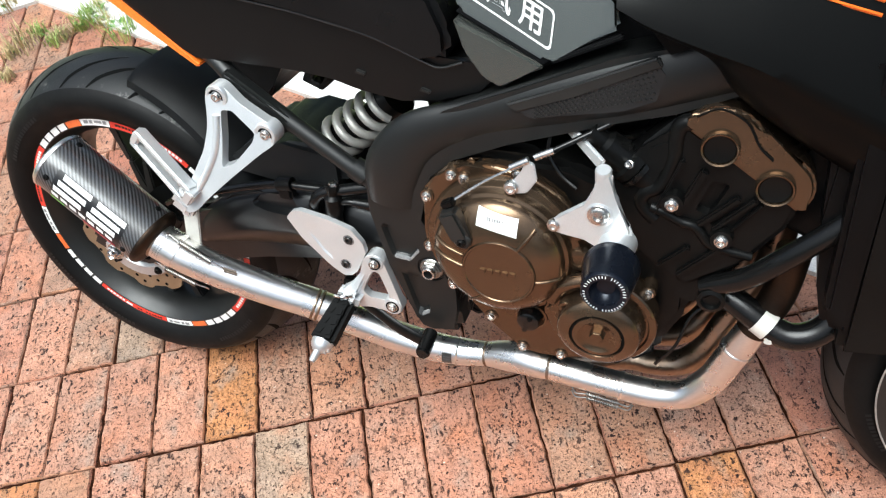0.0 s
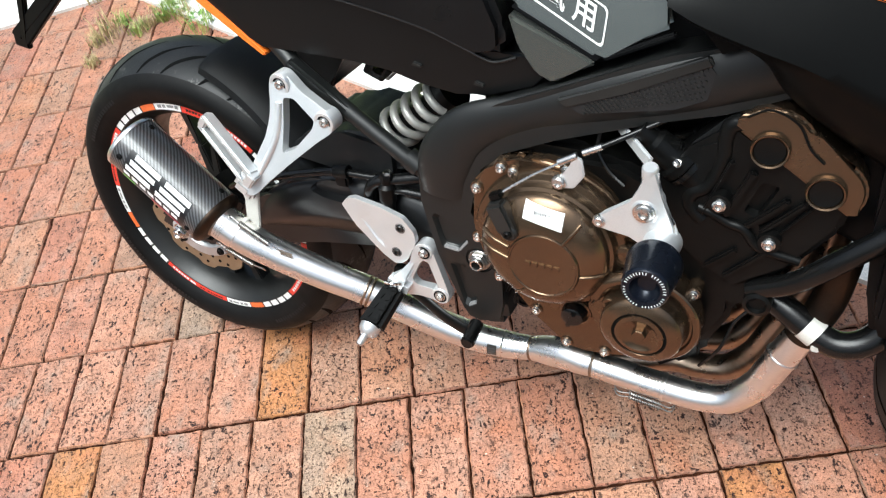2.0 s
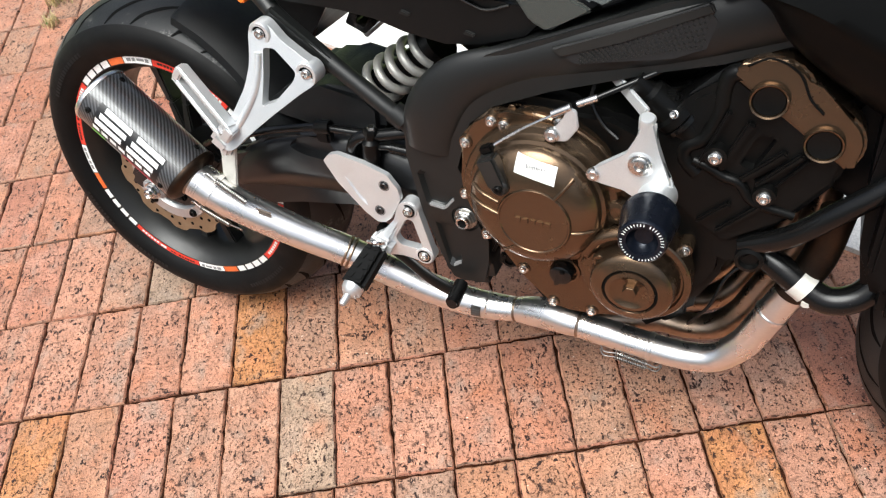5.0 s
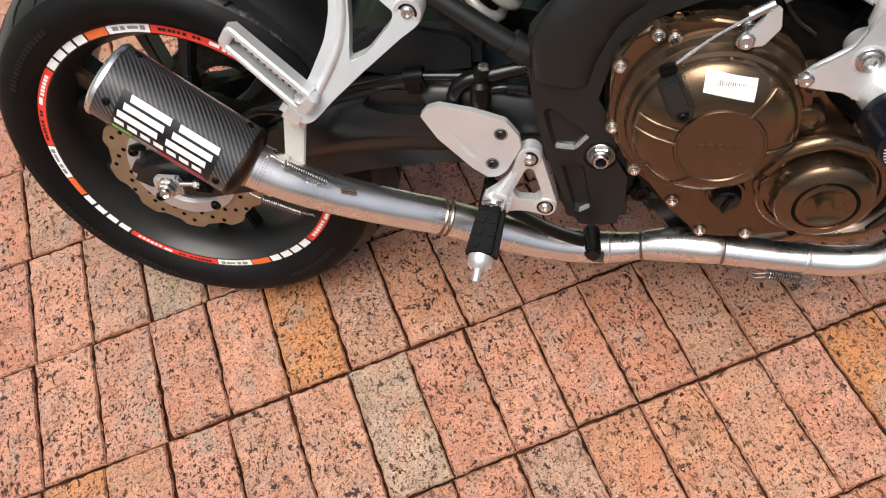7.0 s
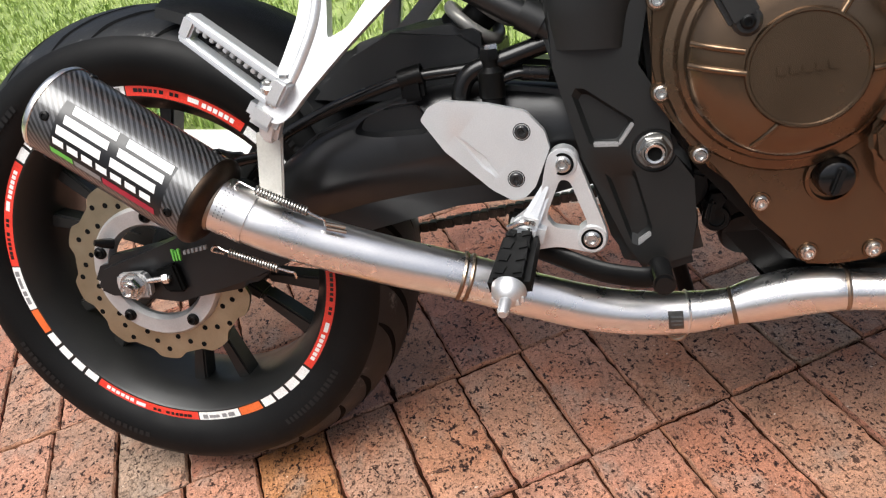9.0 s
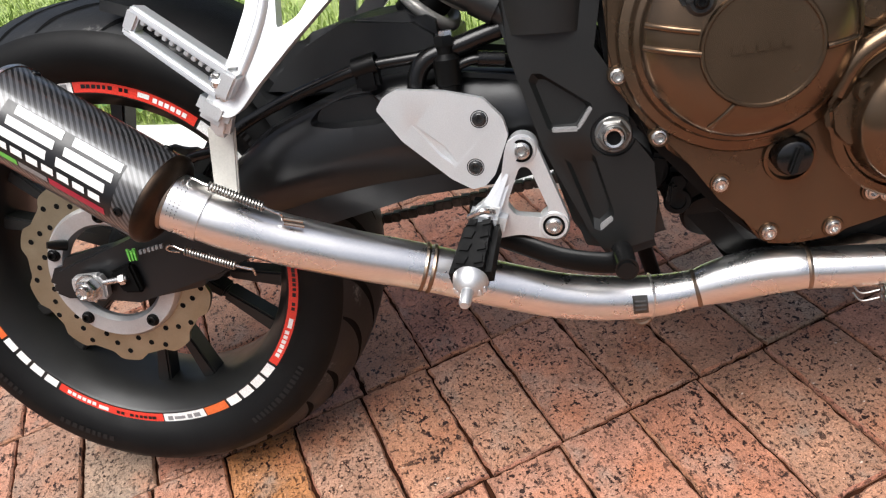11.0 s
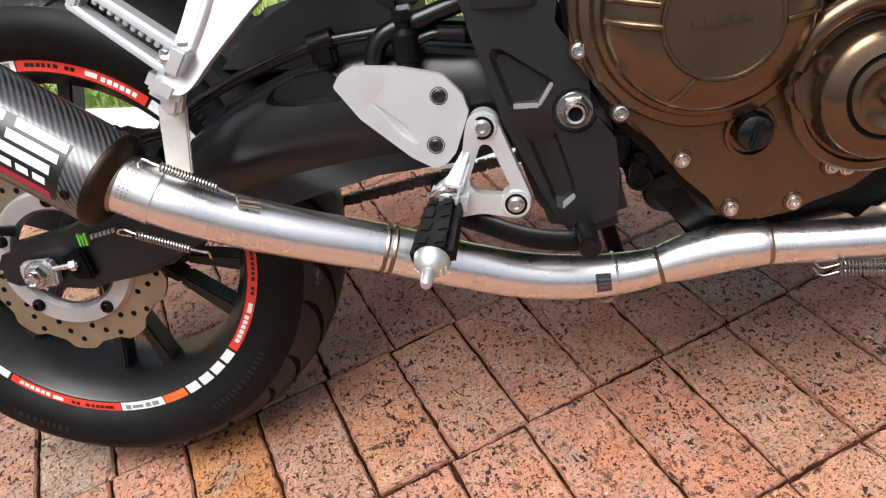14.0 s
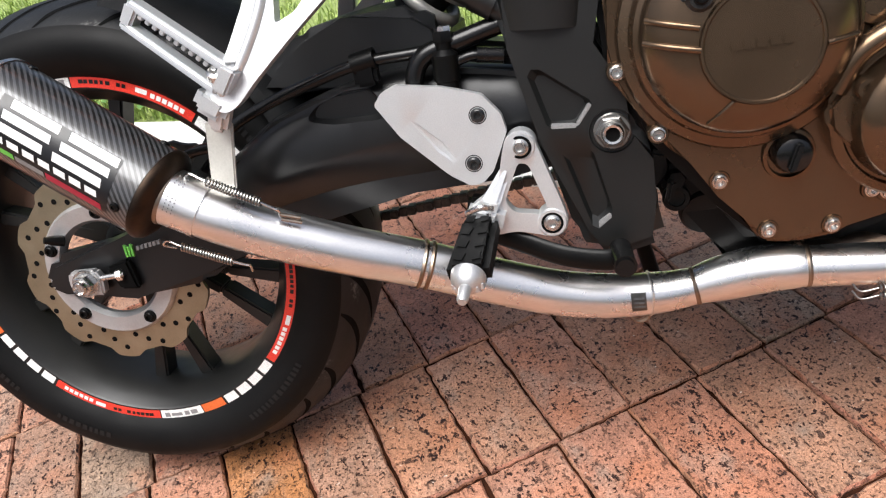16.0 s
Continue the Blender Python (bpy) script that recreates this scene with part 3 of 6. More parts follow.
# swingarm
def mirrored(outline, y0, y1, bevel):
    return prism(outline, -y1, -y0, bevel)


SW = [(0.615, 0.455), (0.615, 0.385), (0.50, 0.375), (0.40, 0.372), (0.30, 0.366), (0.22, 0.345), (0.13, 0.292), (0.04, 0.284), (-0.05, 0.288), (-0.085, 0.308), (-0.06, 0.345), (0.03, 0.357), (0.12, 0.372), (0.18, 0.405), (0.215, 0.445), (0.26, 0.466), (0.31, 0.482), (0.38, 0.497), (0.47, 0.492), (0.55, 0.475)]
swingarm = part("swingarm", prism(SW, -0.120, -0.082, 0.012, segs=4), SWING, bike, "gull-wing black swingarm")
shell = bmesh.new()
rows_ = []
for x, zb, zc, zt, k in spline([(0.165, 0.338, 0.358, 0.392, 0.60), (0.20, 0.350, 0.382, 0.430, 0.85), (0.25, 0.360, 0.403, 0.463, 1.0), (0.30, 0.366, 0.418, 0.481, 1.0), (0.36, 0.371, 0.427, 0.496, 1.0), (0.42, 0.372, 0.431, 0.499, 1.0), (0.50, 0.375, 0.432, 0.489, 0.95), (0.56, 0.380, 0.431, 0.474, 0.85), (0.612, 0.386, 0.424, 0.456, 0.6)], 5):
    section = [(zb + 0.004, 0.090), (zb, 0.104), (zb + 0.006, 0.114), (zc - 0.012, 0.131), (zc - 0.003, 0.1355), (zc + 0.004, 0.1365), (zc + (zt - zc) * 0.45, 0.1335), (zt - 0.014, 0.127), (zt - 0.004, 0.118), (zt, 0.106), (zt - 0.003, 0.090)]
    rows_.append([shell.verts.new((x, -0.085 - (y - 0.085) * k, z)) for z, y in section])
for a, b in zip(rows_, rows_[1:]):
    for i in range(len(a) - 1):
        shell.faces.new((a[i], a[i + 1], b[i + 1], b[i]))
    shell.faces.new((a[0], b[0], b[-1], a[-1]))
shell.faces.new(rows_[0])
shell.faces.new(rows_[-1][::-1])
arm_shell = part("arm_shell", shell, SWING, swingarm)
cut(arm_shell, pocket(rounded([(0.298, 0.463), (0.306, 0.478), (0.345, 0.491), (0.378, 0.490), (0.394, 0.462), (0.38, 0.456), (0.33, 0.457)], 0.008), -0.1335, 0.016, 0.25))
part("left_arm", mirrored(SW, -0.128, -0.082, 0.012), SWING, swingarm)
part("cross_brace", box((0.43, 0, 0.43), (0.14, 0.2, 0.07), 0.012), SWING, swingarm)


part("arm_slot", prism([(0.02, 0.33), (0.03, 0.302), (0.055, 0.300), (0.05, 0.338)], -0.1312, -0.12, 0.003), GROOVE, swingarm)
axle = part("axle_block", prism([(-0.026, 0.301), (0.012, 0.299), (0.015, 0.318), (0.009, 0.331), (-0.026, 0.331), (-0.030, 0.318)], -0.138, -0.124, 0.003), ALU, bike, "silver axle adjuster block")
part("axle_nut", hexagon((-0.006, -0.138, 0.316), 0.0135, 0.010, bm=lathe([(0, -0.002), (0.0165, -0.002), (0.0165, 0.002), (0, 0.002)], (-0.006, -0.138, 0.316), OUT, 24)), STEEL, axle)
part("axle_end", lathe([(0, -0.003), (0.0085, -0.003), (0.0085, 0.004), (0.007, 0.006), (0.005, 0.003), (0, 0.003)], (-0.006, -0.148, 0.316), OUT, 20), STEEL, axle)
part("adjuster_bolt", tube([(0.012, -0.133, 0.3195), (0.043, -0.133, 0.3215)], 0.0036, 10, 1, hexagon((0.034, -0.133, 0.321), 0.0068, 0.007, (1, 0, 0.07))), STEEL, axle)
green = bmesh.new()
for k in range(3):
    prism([(0.0515 + 0.004 * k, 0.3415), (0.0535 + 0.004 * k, 0.3405), (0.0545 + 0.004 * k, 0.354 - 0.002 * (k == 1)), (0.0515 + 0.004 * k, 0.3555 - 0.002 * (k == 1))], -0.1312, -0.128, 0, green)
part("green_emblem", green, GREENINK, swingarm)
ink = bmesh.new()
for k in range(6):
    prism([(0.067 + 0.0055 * k, 0.3475 + 0.0008 * k), (0.0705 + 0.0055 * k, 0.348 + 0.0008 * k), (0.071 + 0.0055 * k, 0.353 + 0.0008 * k), (0.0675 + 0.0055 * k, 0.3525 + 0.0008 * k)], -0.1312, -0.128, 0, ink)
part("emblem_print", ink, GREYINK, swingarm)
for z0, z1 in ((0.375, 0.42), (0.244, 0.311)):
    ch = bmesh.new()
    for k in range(46):
        t = k / 45
        box((0.02 + 0.56 * t, 0.11, z0 + (z1 - z0) * t), (0.0125, 0.012 + 0.006 * (k % 2), 0.013), 0.0015, None, ch)
    part("drive_chain", ch, CHAIN, bike, "dark oily drive chain")
part("chain_sprocket", lathe([(0.05, 0.004), (0.103, 0.004), (0.105, 0), (0.103, -0.004), (0.05, -0.004), (0.05, 0.004)], (0, 0.11, AX), (0, 1, 0), 60, wobble=lambda a, r: 1 + (0.02 * math.sin(42 * a) if r > 0.1 else 0)), CHAIN, bike)

stand = part("side_stand", tube([(0.60, 0.11, 0.33), (0.625, 0.15, 0.22), (0.655, 0.205, 0.066)], 0.011, 14), ENGINE, bike, "black side stand with foot plate")
part("stand_foot", box((0.665, 0.215, 0.060), (0.07, 0.035, 0.008), 0.003, Matrix.Rotation(radians(14.2), 3, "X")), ENGINE, stand)

# hugger over the rear tyre
hug = bmesh.new()
cols = []
for i in range(25):
    a = radians(8 + 67 * i / 24)
    R = 0.331 + 0.006 * math.sin(math.pi * i / 24)
    half = 0.076 + 0.036 * (1 - i / 24) ** 0.8
    ring = []
    for s in (-1.0, -0.97, -0.8, -0.5, 0, 0.5, 0.8, 0.97, 1.0):
        drop = (0.016 + 0.030 * (1 - i / 24)) * abs(s) ** 3 + (0.010 if abs(s) == 1.0 else 0)
        ring.append((half * s, R - drop, a))
    cols.append([hug.verts.new((r * math.cos(a), y, AX + r * math.sin(a))) for y, r, a in ring])
for a, b in zip(cols, cols[1:]):
    for i in range(len(a) - 1):
        hug.faces.new((a[i], a[i + 1], b[i + 1], b[i]))
bmesh.ops.solidify(hug, geom=hug.faces[:], thickness=0.003)
hugger = part("rear_hugger", hug, GRAIN, bike, "grained black plastic rear hugger")
part("hugger_front", prism([(0.225, 0.488), (0.262, 0.525), (0.300, 0.550), (0.350, 0.556), (0.425, 0.556), (0.452, 0.535), (0.452, 0.490), (0.350, 0.485)], -0.092, 0.072, 0.012, segs=4), GRAIN, hugger)

# frame: pivot plate and spar
SPAR = [(0.505, 0.560), (0.518, 0.505), (0.538, 0.412), (0.560, 0.318), (0.575, 0.292), (0.600, 0.286), (0.648, 0.298), (0.640, 0.345), (0.640, 0.385), (0.634, 0.420), (0.608, 0.450), (0.596, 0.500), (0.593, 0.545), (0.604, 0.580), (0.641, 0.614), (0.717, 0.648), (0.853, 0.682), (0.914, 0.700), (1.02, 0.735), (1.10, 0.80), (1.08, 0.85), (0.98, 0.805), (0.905, 0.776), (0.847, 0.760), (0.718, 0.704), (0.640, 0.672), (0.580, 0.643), (0.540, 0.608)]
main_frame = part("main_frame", prism(SPAR, -0.150, -0.095, 0.013, segs=4), FRAME, bike, "satin black steel main frame")
spar = tube([(0.553, 0, 0.520, 0.036), (0.560, 0, 0.572, 0.042), (0.600, 0, 0.626, 0.036), (0.680, 0, 0.662, 0.0270), (0.790, 0, 0.701, 0.0330), (0.870, 0, 0.728, 0.0360), (1.000, 0, 0.774, 0.034)], segs=36, steps=7)
for v in spar.verts:
    v.co.y = v.co.y * 0.5 - 0.140
part("spar_tube", spar, FRAME, main_frame)
part("left_spar", mirrored(SPAR, -0.150, -0.100, 0.010), FRAME, main_frame)
cut(main_frame, pocket([(0.533, 0.479), (0.537, 0.485), (0.545, 0.484), (0.588, 0.449), (0.589, 0.444), (0.576, 0.427), (0.571, 0.4255), (0.549, 0.427), (0.545, 0.431)], -0.150, 0.008, 0.22))
cut(main_frame, pocket([(0.557, 0.400), (0.562, 0.405), (0.582, 0.403), (0.586, 0.398), (0.598, 0.340), (0.596, 0.331), (0.584, 0.321), (0.577, 0.325)], -0.150, 0.007, 0.24))
cut(main_frame, lathe([(0, -0.006), (0.0235, -0.006), (0.0205, 0.004), (0, 0.004)], (0.605, -0.151, 0.417), (0, 1, 0), 36))
# pale strips paint the light caught by the pockets' lower edges
edge = bmesh.new()
prism([(0.549, 0.4260), (0.573, 0.4240), (0.573, 0.4285), (0.549, 0.4310)], -0.1505, -0.1440, 0.0008, edge)
part("worn_edge", edge, GREYINK, main_frame)
part("worn_edge", prism([(0.5735, 0.4245), (0.589, 0.444), (0.586, 0.447), (0.5725, 0.4290)], -0.1505, -0.1440, 0.0008), GREYINK, main_frame)
part("lower_worn_edge", prism([(0.583, 0.3215), (0.597, 0.331), (0.5955, 0.336), (0.5835, 0.328)], -0.1505, -0.1450, 0.0008), GREYINK, main_frame)
pivot = part("pivot_nut", hexagon((0.605, -0.148, 0.417), 0.0158, 0.008, bm=lathe([(0, 0), (0.0175, 0), (0.0175, 0.002), (0.0165, 0.003), (0, 0.003)], (0.605, -0.148, 0.417), OUT, 32)), DARKSTEEL, main_frame, "steel swingarm pivot nut")
part("pivot_collar", lathe([(0.0085, 0), (0.0128, 0), (0.0128, 0.003), (0.0115, 0.0045), (0.0085, 0.0045)], (0.605, -0.155, 0.417), OUT, 30), DARKSTEEL, main_frame)
part("pivot_axle_end", lathe([(0.0105, 0), (0.0102, 0.006), (0.0090, 0.0075), (0.0068, 0.0070), (0.0064, 0.002)], (0.605, -0.157, 0.417), OUT, 26), STEEL, main_frame)
part("axle_bore", lathe([(0, 0.0), (0.0068, 0.0)], (0.605, -0.1612, 0.417), OUT, 22), GROOVE, main_frame)
PAD = [(0.725, 0.692), (0.800, 0.722), (0.890, 0.764), (0.903, 0.750), (0.896, 0.716), (0.860, 0.702), (0.753, 0.677)]
pad = part("frame_pad", prism(PAD, -0.158, -0.148, 0.003), GRAIN, bike, "black rubber frame pad with moulded dimples")
dots = bmesh.new()
for i in range(26):
    for j in range(6):
        x = 0.757 + 0.0052 * i + 0.0026 * (j % 2)
        low, high = 0.6785 + 0.272 * (x - 0.753), 0.694 + 0.455 * (x - 0.753)
        z = low + (high - low) * (j + 0.7) / 6.2
        if x < 0.892 and high - low > 0.006 * (j > 3):
            lathe([(0.0018, 0), (0.0015, 0.0011), (0, 0.0013)], (x, -0.158, z), OUT, 8, dots)
tagged(part("dimple_field", dots, RIMPAINT, pad), kind="stuff")
# upper bevel in a lighter grey, its light put into the colour
part("pad_bevel", prism([(0.722, 0.695), (0.800, 0.726), (0.890, 0.768), (0.897, 0.758), (0.803, 0.714), (0.735, 0.686)], -0.1605, -0.15, 0.002), RIMPAINT, pad)

# subframe
subframe = part("subframe_tube", tube([(0.520, -0.131, 0.540), (0.47, -0.131, 0.573), (0.335, -0.124, 0.662), (0.29, -0.112, 0.692), (0.20, -0.085, 0.745)], 0.0125, 18), FRAME, bike)
part("tube_collar", tube([(0.512, -0.131, 0.547), (0.493, -0.131, 0.560)], 0.0165, 18, 1), FRAME, subframe)
part("left_tube", tube([(0.520, 0.131, 0.540), (0.47, 0.131, 0.573), (0.30, 0.128, 0.686), (0.20, 0.11, 0.74)], 0.0125, 14), FRAME, subframe)
part("mount_plate", prism([(0.300, 0.66), (0.32, 0.69), (0.41, 0.625), (0.40, 0.60)], -0.140, -0.118, 0.004), FRAME, subframe)

# passenger peg hanger
def hanger_y(x, z):
    return -0.156 + 0.1332 * (x - 0.317) + 0.2778 * (z - 0.662)


HANGER = [(0.300, 0.662), (0.304, 0.675), (0.317, 0.680), (0.331, 0.674), (0.350, 0.655), (0.386, 0.633), (0.399, 0.627), (0.4025, 0.614), (0.396, 0.601), (0.376, 0.588), (0.330, 0.552), (0.292, 0.520), (0.274, 0.502), (0.262, 0.497), (0.249, 0.504), (0.250, 0.519), (0.272, 0.553), (0.292, 0.590), (0.300, 0.620), (0.301, 0.640)]
HOLE = [(0.322, 0.645), (0.338, 0.645), (0.370, 0.616), (0.366, 0.604), (0.338, 0.574), (0.318, 0.566), (0.3215, 0.605)]
hanger = part("passenger_hanger", casting(rounded(HANGER, 0.008), [rounded(HOLE, 0.005)], -0.008, 0.008, 0.0035, bend=hanger_y), SILVER, bike, "silver cast passenger footrest hanger")
for x, z in ((0.317, 0.662), (0.385, 0.615)):
    part("hanger_boss", lathe([(0.0172, -0.010), (0.0172, 0.011), (0.0155, 0.0135), (0.0112, 0.0135), (0.0105, 0.009), (0, 0.009)], (x, hanger_y(x, z) + 0.004, z), OUT, 30), SILVER, hanger)
part("hanger_rib", tube([(x, hanger_y(x, z) - 0.0075, z) for x, z in ((0.3150, 0.638), (0.3130, 0.610), (0.306, 0.582), (0.288, 0.548), (0.268, 0.520))], 0.0052, 14), SILVER, hanger)
part("hanger_clevis", box((0.247, -0.205, 0.507), (0.034, 0.026, 0.026), 0.007, Matrix.Rotation(radians(40), 3, "Y")), SILVER, hanger)
part("strap_lug", bar((0.252, -0.203, 0.505), (0.241, -0.198, 0.480), 0.024, 0.018, 0.018, bevel=0.005), SILVER, hanger)
for c in ((0.317, -0.160, 0.662), (0.385, -0.164, 0.615)):
    part("bolt_well", lathe([(0.008, 0.0005), (0.0108, 0.0008), (0.0112, 0)], (c[0], c[1] - 0.0035, c[2]), OUT, 24), GROOVE, hanger)
    part("hanger_bolt", bolt((c[0], c[1] - 0.002, c[2]), 0.0064), STEEL, hanger)
peg = bmesh.new()
A, B = Vector((0.262, -0.214, 0.518)), Vector((0.172, -0.186, 0.590))
way = (B - A).normalized()
nrm = way.cross(Vector((0, 1, 0))).normalized()
for off, w in ((0.0, 0.0085), (0.024, 0.0095)):
    p, q = A - nrm * off, B - nrm * off * 0.9
    bar(p, q, w, w * 0.9, 0.020, peg)
bar(B + way * -0.004, B - nrm * 0.022 + way * -0.004, 0.012, 0.014, 0.020, peg)
bar(A, A - nrm * 0.026, 0.016, 0.016, 0.022, peg)
peg_ob = part("passenger_footrest", peg, SILVER, bike, "silver folding passenger footrest, folded up")
teeth = bmesh.new()
for k in range(11):
    c = A.lerp(B, 0.12 + 0.075 * k) - nrm * 0.0155
    box(c, (0.005, 0.012, 0.005), 0.0008, Matrix.Rotation(radians(45), 3, "Y"), teeth)
part("footrest_teeth", teeth, ALU, peg_ob)
part("hinge_pin", lathe([(0, -0.03), (0.007, -0.03), (0.007, 0.004), (0.0105, 0.004), (0.0105, 0.010), (0.008, 0.012), (0, 0.012)], (0.262, -0.212, 0.527), (0.2, -0.4, 0.9), 20), STEEL, hanger)

part("muffler_strap", prism([(0.222, 0.488), (0.250, 0.484), (0.233, 0.405), (0.209, 0.415)], -0.187, -0.182, 0.0015), STRAP, bike, "cream coated muffler support strap")

# rider's footrest set
def bracket_y(x, z):
    return -0.151 - 0.32 * max(0.0, 0.525 - x)


FOOT = [(0.502, 0.418), (0.506, 0.428), (0.518, 0.433), (0.530, 0.428), (0.534, 0.414), (0.5545, 0.341), (0.553, 0.328), (0.541, 0.320), (0.529, 0.323), (0.505, 0.333), (0.476, 0.334), (0.460, 0.344), (0.462, 0.366), (0.478, 0.374), (0.494, 0.388)]
GAP = [(0.514, 0.401), (0.523, 0.398), (0.5365, 0.352), (0.530, 0.345), (0.504, 0.353), (0.497, 0.366)]
footset = part("footrest_bracket", casting(rounded(FOOT, 0.008), [rounded(GAP, 0.005)], -0.007, 0.007, 0.0032, bend=bracket_y), SILVER, bike, "silver triangular footrest bracket")
for x, z in ((0.518, 0.416), (0.539, 0.336)):
    part("bracket_boss", lathe([(0.0155, -0.01), (0.0155, 0.007), (0.0135, 0.010), (0.0105, 0.010), (0.0105, 0.006), (0, 0.006)], (x, -0.150, z), OUT, 28), SILVER, footset)
part("footrest_knuckle", box((0.478, -0.174, 0.356), (0.036, 0.034, 0.032), 0.009, Matrix.Rotation(radians(20), 3, "Y")), SILVER, footset)
part("bracket_web", bar((0.503, -0.160, 0.398), (0.480, -0.176, 0.362), 0.010, 0.020, 0.010, bevel=0.004), SILVER, footset)
for c in ((0.518, -0.158, 0.416), (0.539, -0.156, 0.336)):
    part("bolt_well", lathe([(0.0085, 0.0005), (0.0108, 0.0008), (0.0112, 0)], (c[0], c[1] - 0.0035, c[2]), OUT, 24), GROOVE, footset)
    part("bracket_bolt", bolt((c[0], c[1] - 0.002, c[2]), 0.0066), STEEL, footset)
HEEL = [(0.385, 0.475), (0.394, 0.486), (0.408, 0.491), (0.453, 0.483), (0.489, 0.471), (0.505, 0.450), (0.508, 0.433), (0.490, 0.396), (0.479, 0.386), (0.466, 0.384), (0.447, 0.397), (0.405, 0.441)]
heel = part("heel_guard", casting(rounded(HEEL, 0.003), [], -0.161, -0.152, 0.003), SILVER, bike, "satin aluminium heel guard plate")
cut(heel, pocket([(0.417, 0.456), (0.420, 0.456), (0.447, 0.430), (0.456, 0.412), (0.452, 0.410), (0.440, 0.421)], -0.161, 0.0024, 0.35))
for x, z in ((0.483, 0.452), (0.472, 0.406)):
    part("guard_bolt", bolt((x, -0.1595, z), 0.0056, tall=0.004), BOLTDARK, heel)
    part("bolt_well", lathe([(0.0068, 0.0004), (0.0086, 0.0006), (0.009, 0)], (x, -0.1605, z), OUT, 24), GROOVE, heel)
P0, P1 = Vector((0.474, -0.178, 0.352)), Vector((0.464, -0.262, 0.323))
pw = (P1 - P0).normalized()
rot = frame_of(pw)
pad_bm = box(P0.lerp(P1, 0.46), (0.037, 0.024, 0.078), 0.006, rot)
for v in pad_bm.verts:
    d = rot.transposed() @ (v.co - P0.lerp(P1, 0.46))
    v.co += rot @ Vector((d.x * 2.2 * (d.z + 0.01), 0, 0))
foot = part("footrest", pad_bm, RUBBER, bike, "black rubber rider footrest with silver tip")
for k in range(4):
    for s in (-1, 1):
        part("rubber_rib", box(P0.lerp(P1, 0.12 + 0.20 * k) + rot @ Vector(((0.0068 + 0.0003 * k) * s, 0, 0)), (0.0115, 0.0270, 0.0130), 0.0016, rot @ Matrix.Rotation(radians(12 * s), 3, "Y")), RUBBER, foot)
part("footrest_core", box(P0.lerp(P1, 0.52) - rot @ Vector((0, 0.004, 0)), (0.030, 0.014, 0.090), 0.004, rot), SILVER, foot)
part("footrest_tip", lathe([(0, -0.012), (0.0165, -0.012), (0.0150, -0.004), (0.0085, 0.003), (0.006, 0.004), (0.0055, 0.018), (0.004, 0.021), (0, 0.021)], P1, pw, 22), ALU, foot)
part("footrest_spring", tube([(0.486, -0.185, 0.366), (0.478, -0.196, 0.372), (0.462, -0.19, 0.366)], 0.003, 8), STEEL, foot)

# brake pedal, its rod and switch
pedal = part("brake_pedal", tube([(0.478, -0.150, 0.330), (0.505, -0.155, 0.318), (0.545, -0.165, 0.303), (0.585, -0.176, 0.298), (0.603, -0.180, 0.302)], 0.011, 14, 6, flat=(0, 1, 0)), ENGINE, bike, "black brake pedal")
part("pedal_tip", tube([(0.601, -0.165, 0.304), (0.604, -0.206, 0.302)], 0.011, 18, 1, bm=tube([(0.604, -0.206, 0.302), (0.604, -0.21, 0.302)], 0.0085, 18, 1)), HOSE, pedal)
part("pedal_link", box((0.463, -0.148, 0.345), (0.018, 0.02, 0.05), 0.004, Matrix.Rotation(radians(12), 3, "Y")), ENGINE, pedal)
part("master_cylinder", lathe([(0, 0), (0.011, 0), (0.011, 0.02), (0.013, 0.021), (0.013, 0.045), (0.008, 0.05), (0.008, 0.06), (0, 0.06)], (0.456, -0.142, 0.465), (0.05, 0, 1), 20, bm=hexagon((0.459, -0.142, 0.522), 0.010, 0.010, (0.05, 0, 1))), ENGINE, bike, "black rear brake master cylinder")
part("banjo_bolt", hexagon((0.4615, -0.142, 0.526), 0.007, 0.010, (0.05, 0, 1)), STEEL, bike)

# shock absorber
S0, S1 = Vector((0.398, -0.035, 0.526)), Vector((0.552, -0.045, 0.648))
sw = (S1 - S0).normalized()
shock = part("shock_body", lathe([(0, 0), (0.018, 0), (0.018, 0.05), (0.030, 0.052), (0.030, 0.060), (0.018, 0.062), (0.018, 0.17), (0.030, 0.176), (0.030, 0.2), (0, 0.2)], S0 - sw * 0.03, sw, 28), ENGINE, bike, "monoshock with grey spring")
part("shock_spring", coil(S0 + sw * 0.028, S0 + sw * 0.150, 0.030, 0.0068, 4.6, segs=12, per=24), SPRINGGREY, shock)
part("shock_mount", lathe([(0, -0.03), (0.022, -0.03), (0.022, 0.03), (0, 0.03)], S0 - sw * 0.03, (0, 1, 0), 24), ENGINE, shock)

# exhaust: carbon muffler, link pipe, collector and headers
MF, MR = Vector((0.166, -0.206, 0.426)), Vector((0.016, -0.197, 0.541))
mw = (MF - MR).normalized()
ml = (MF - MR).length


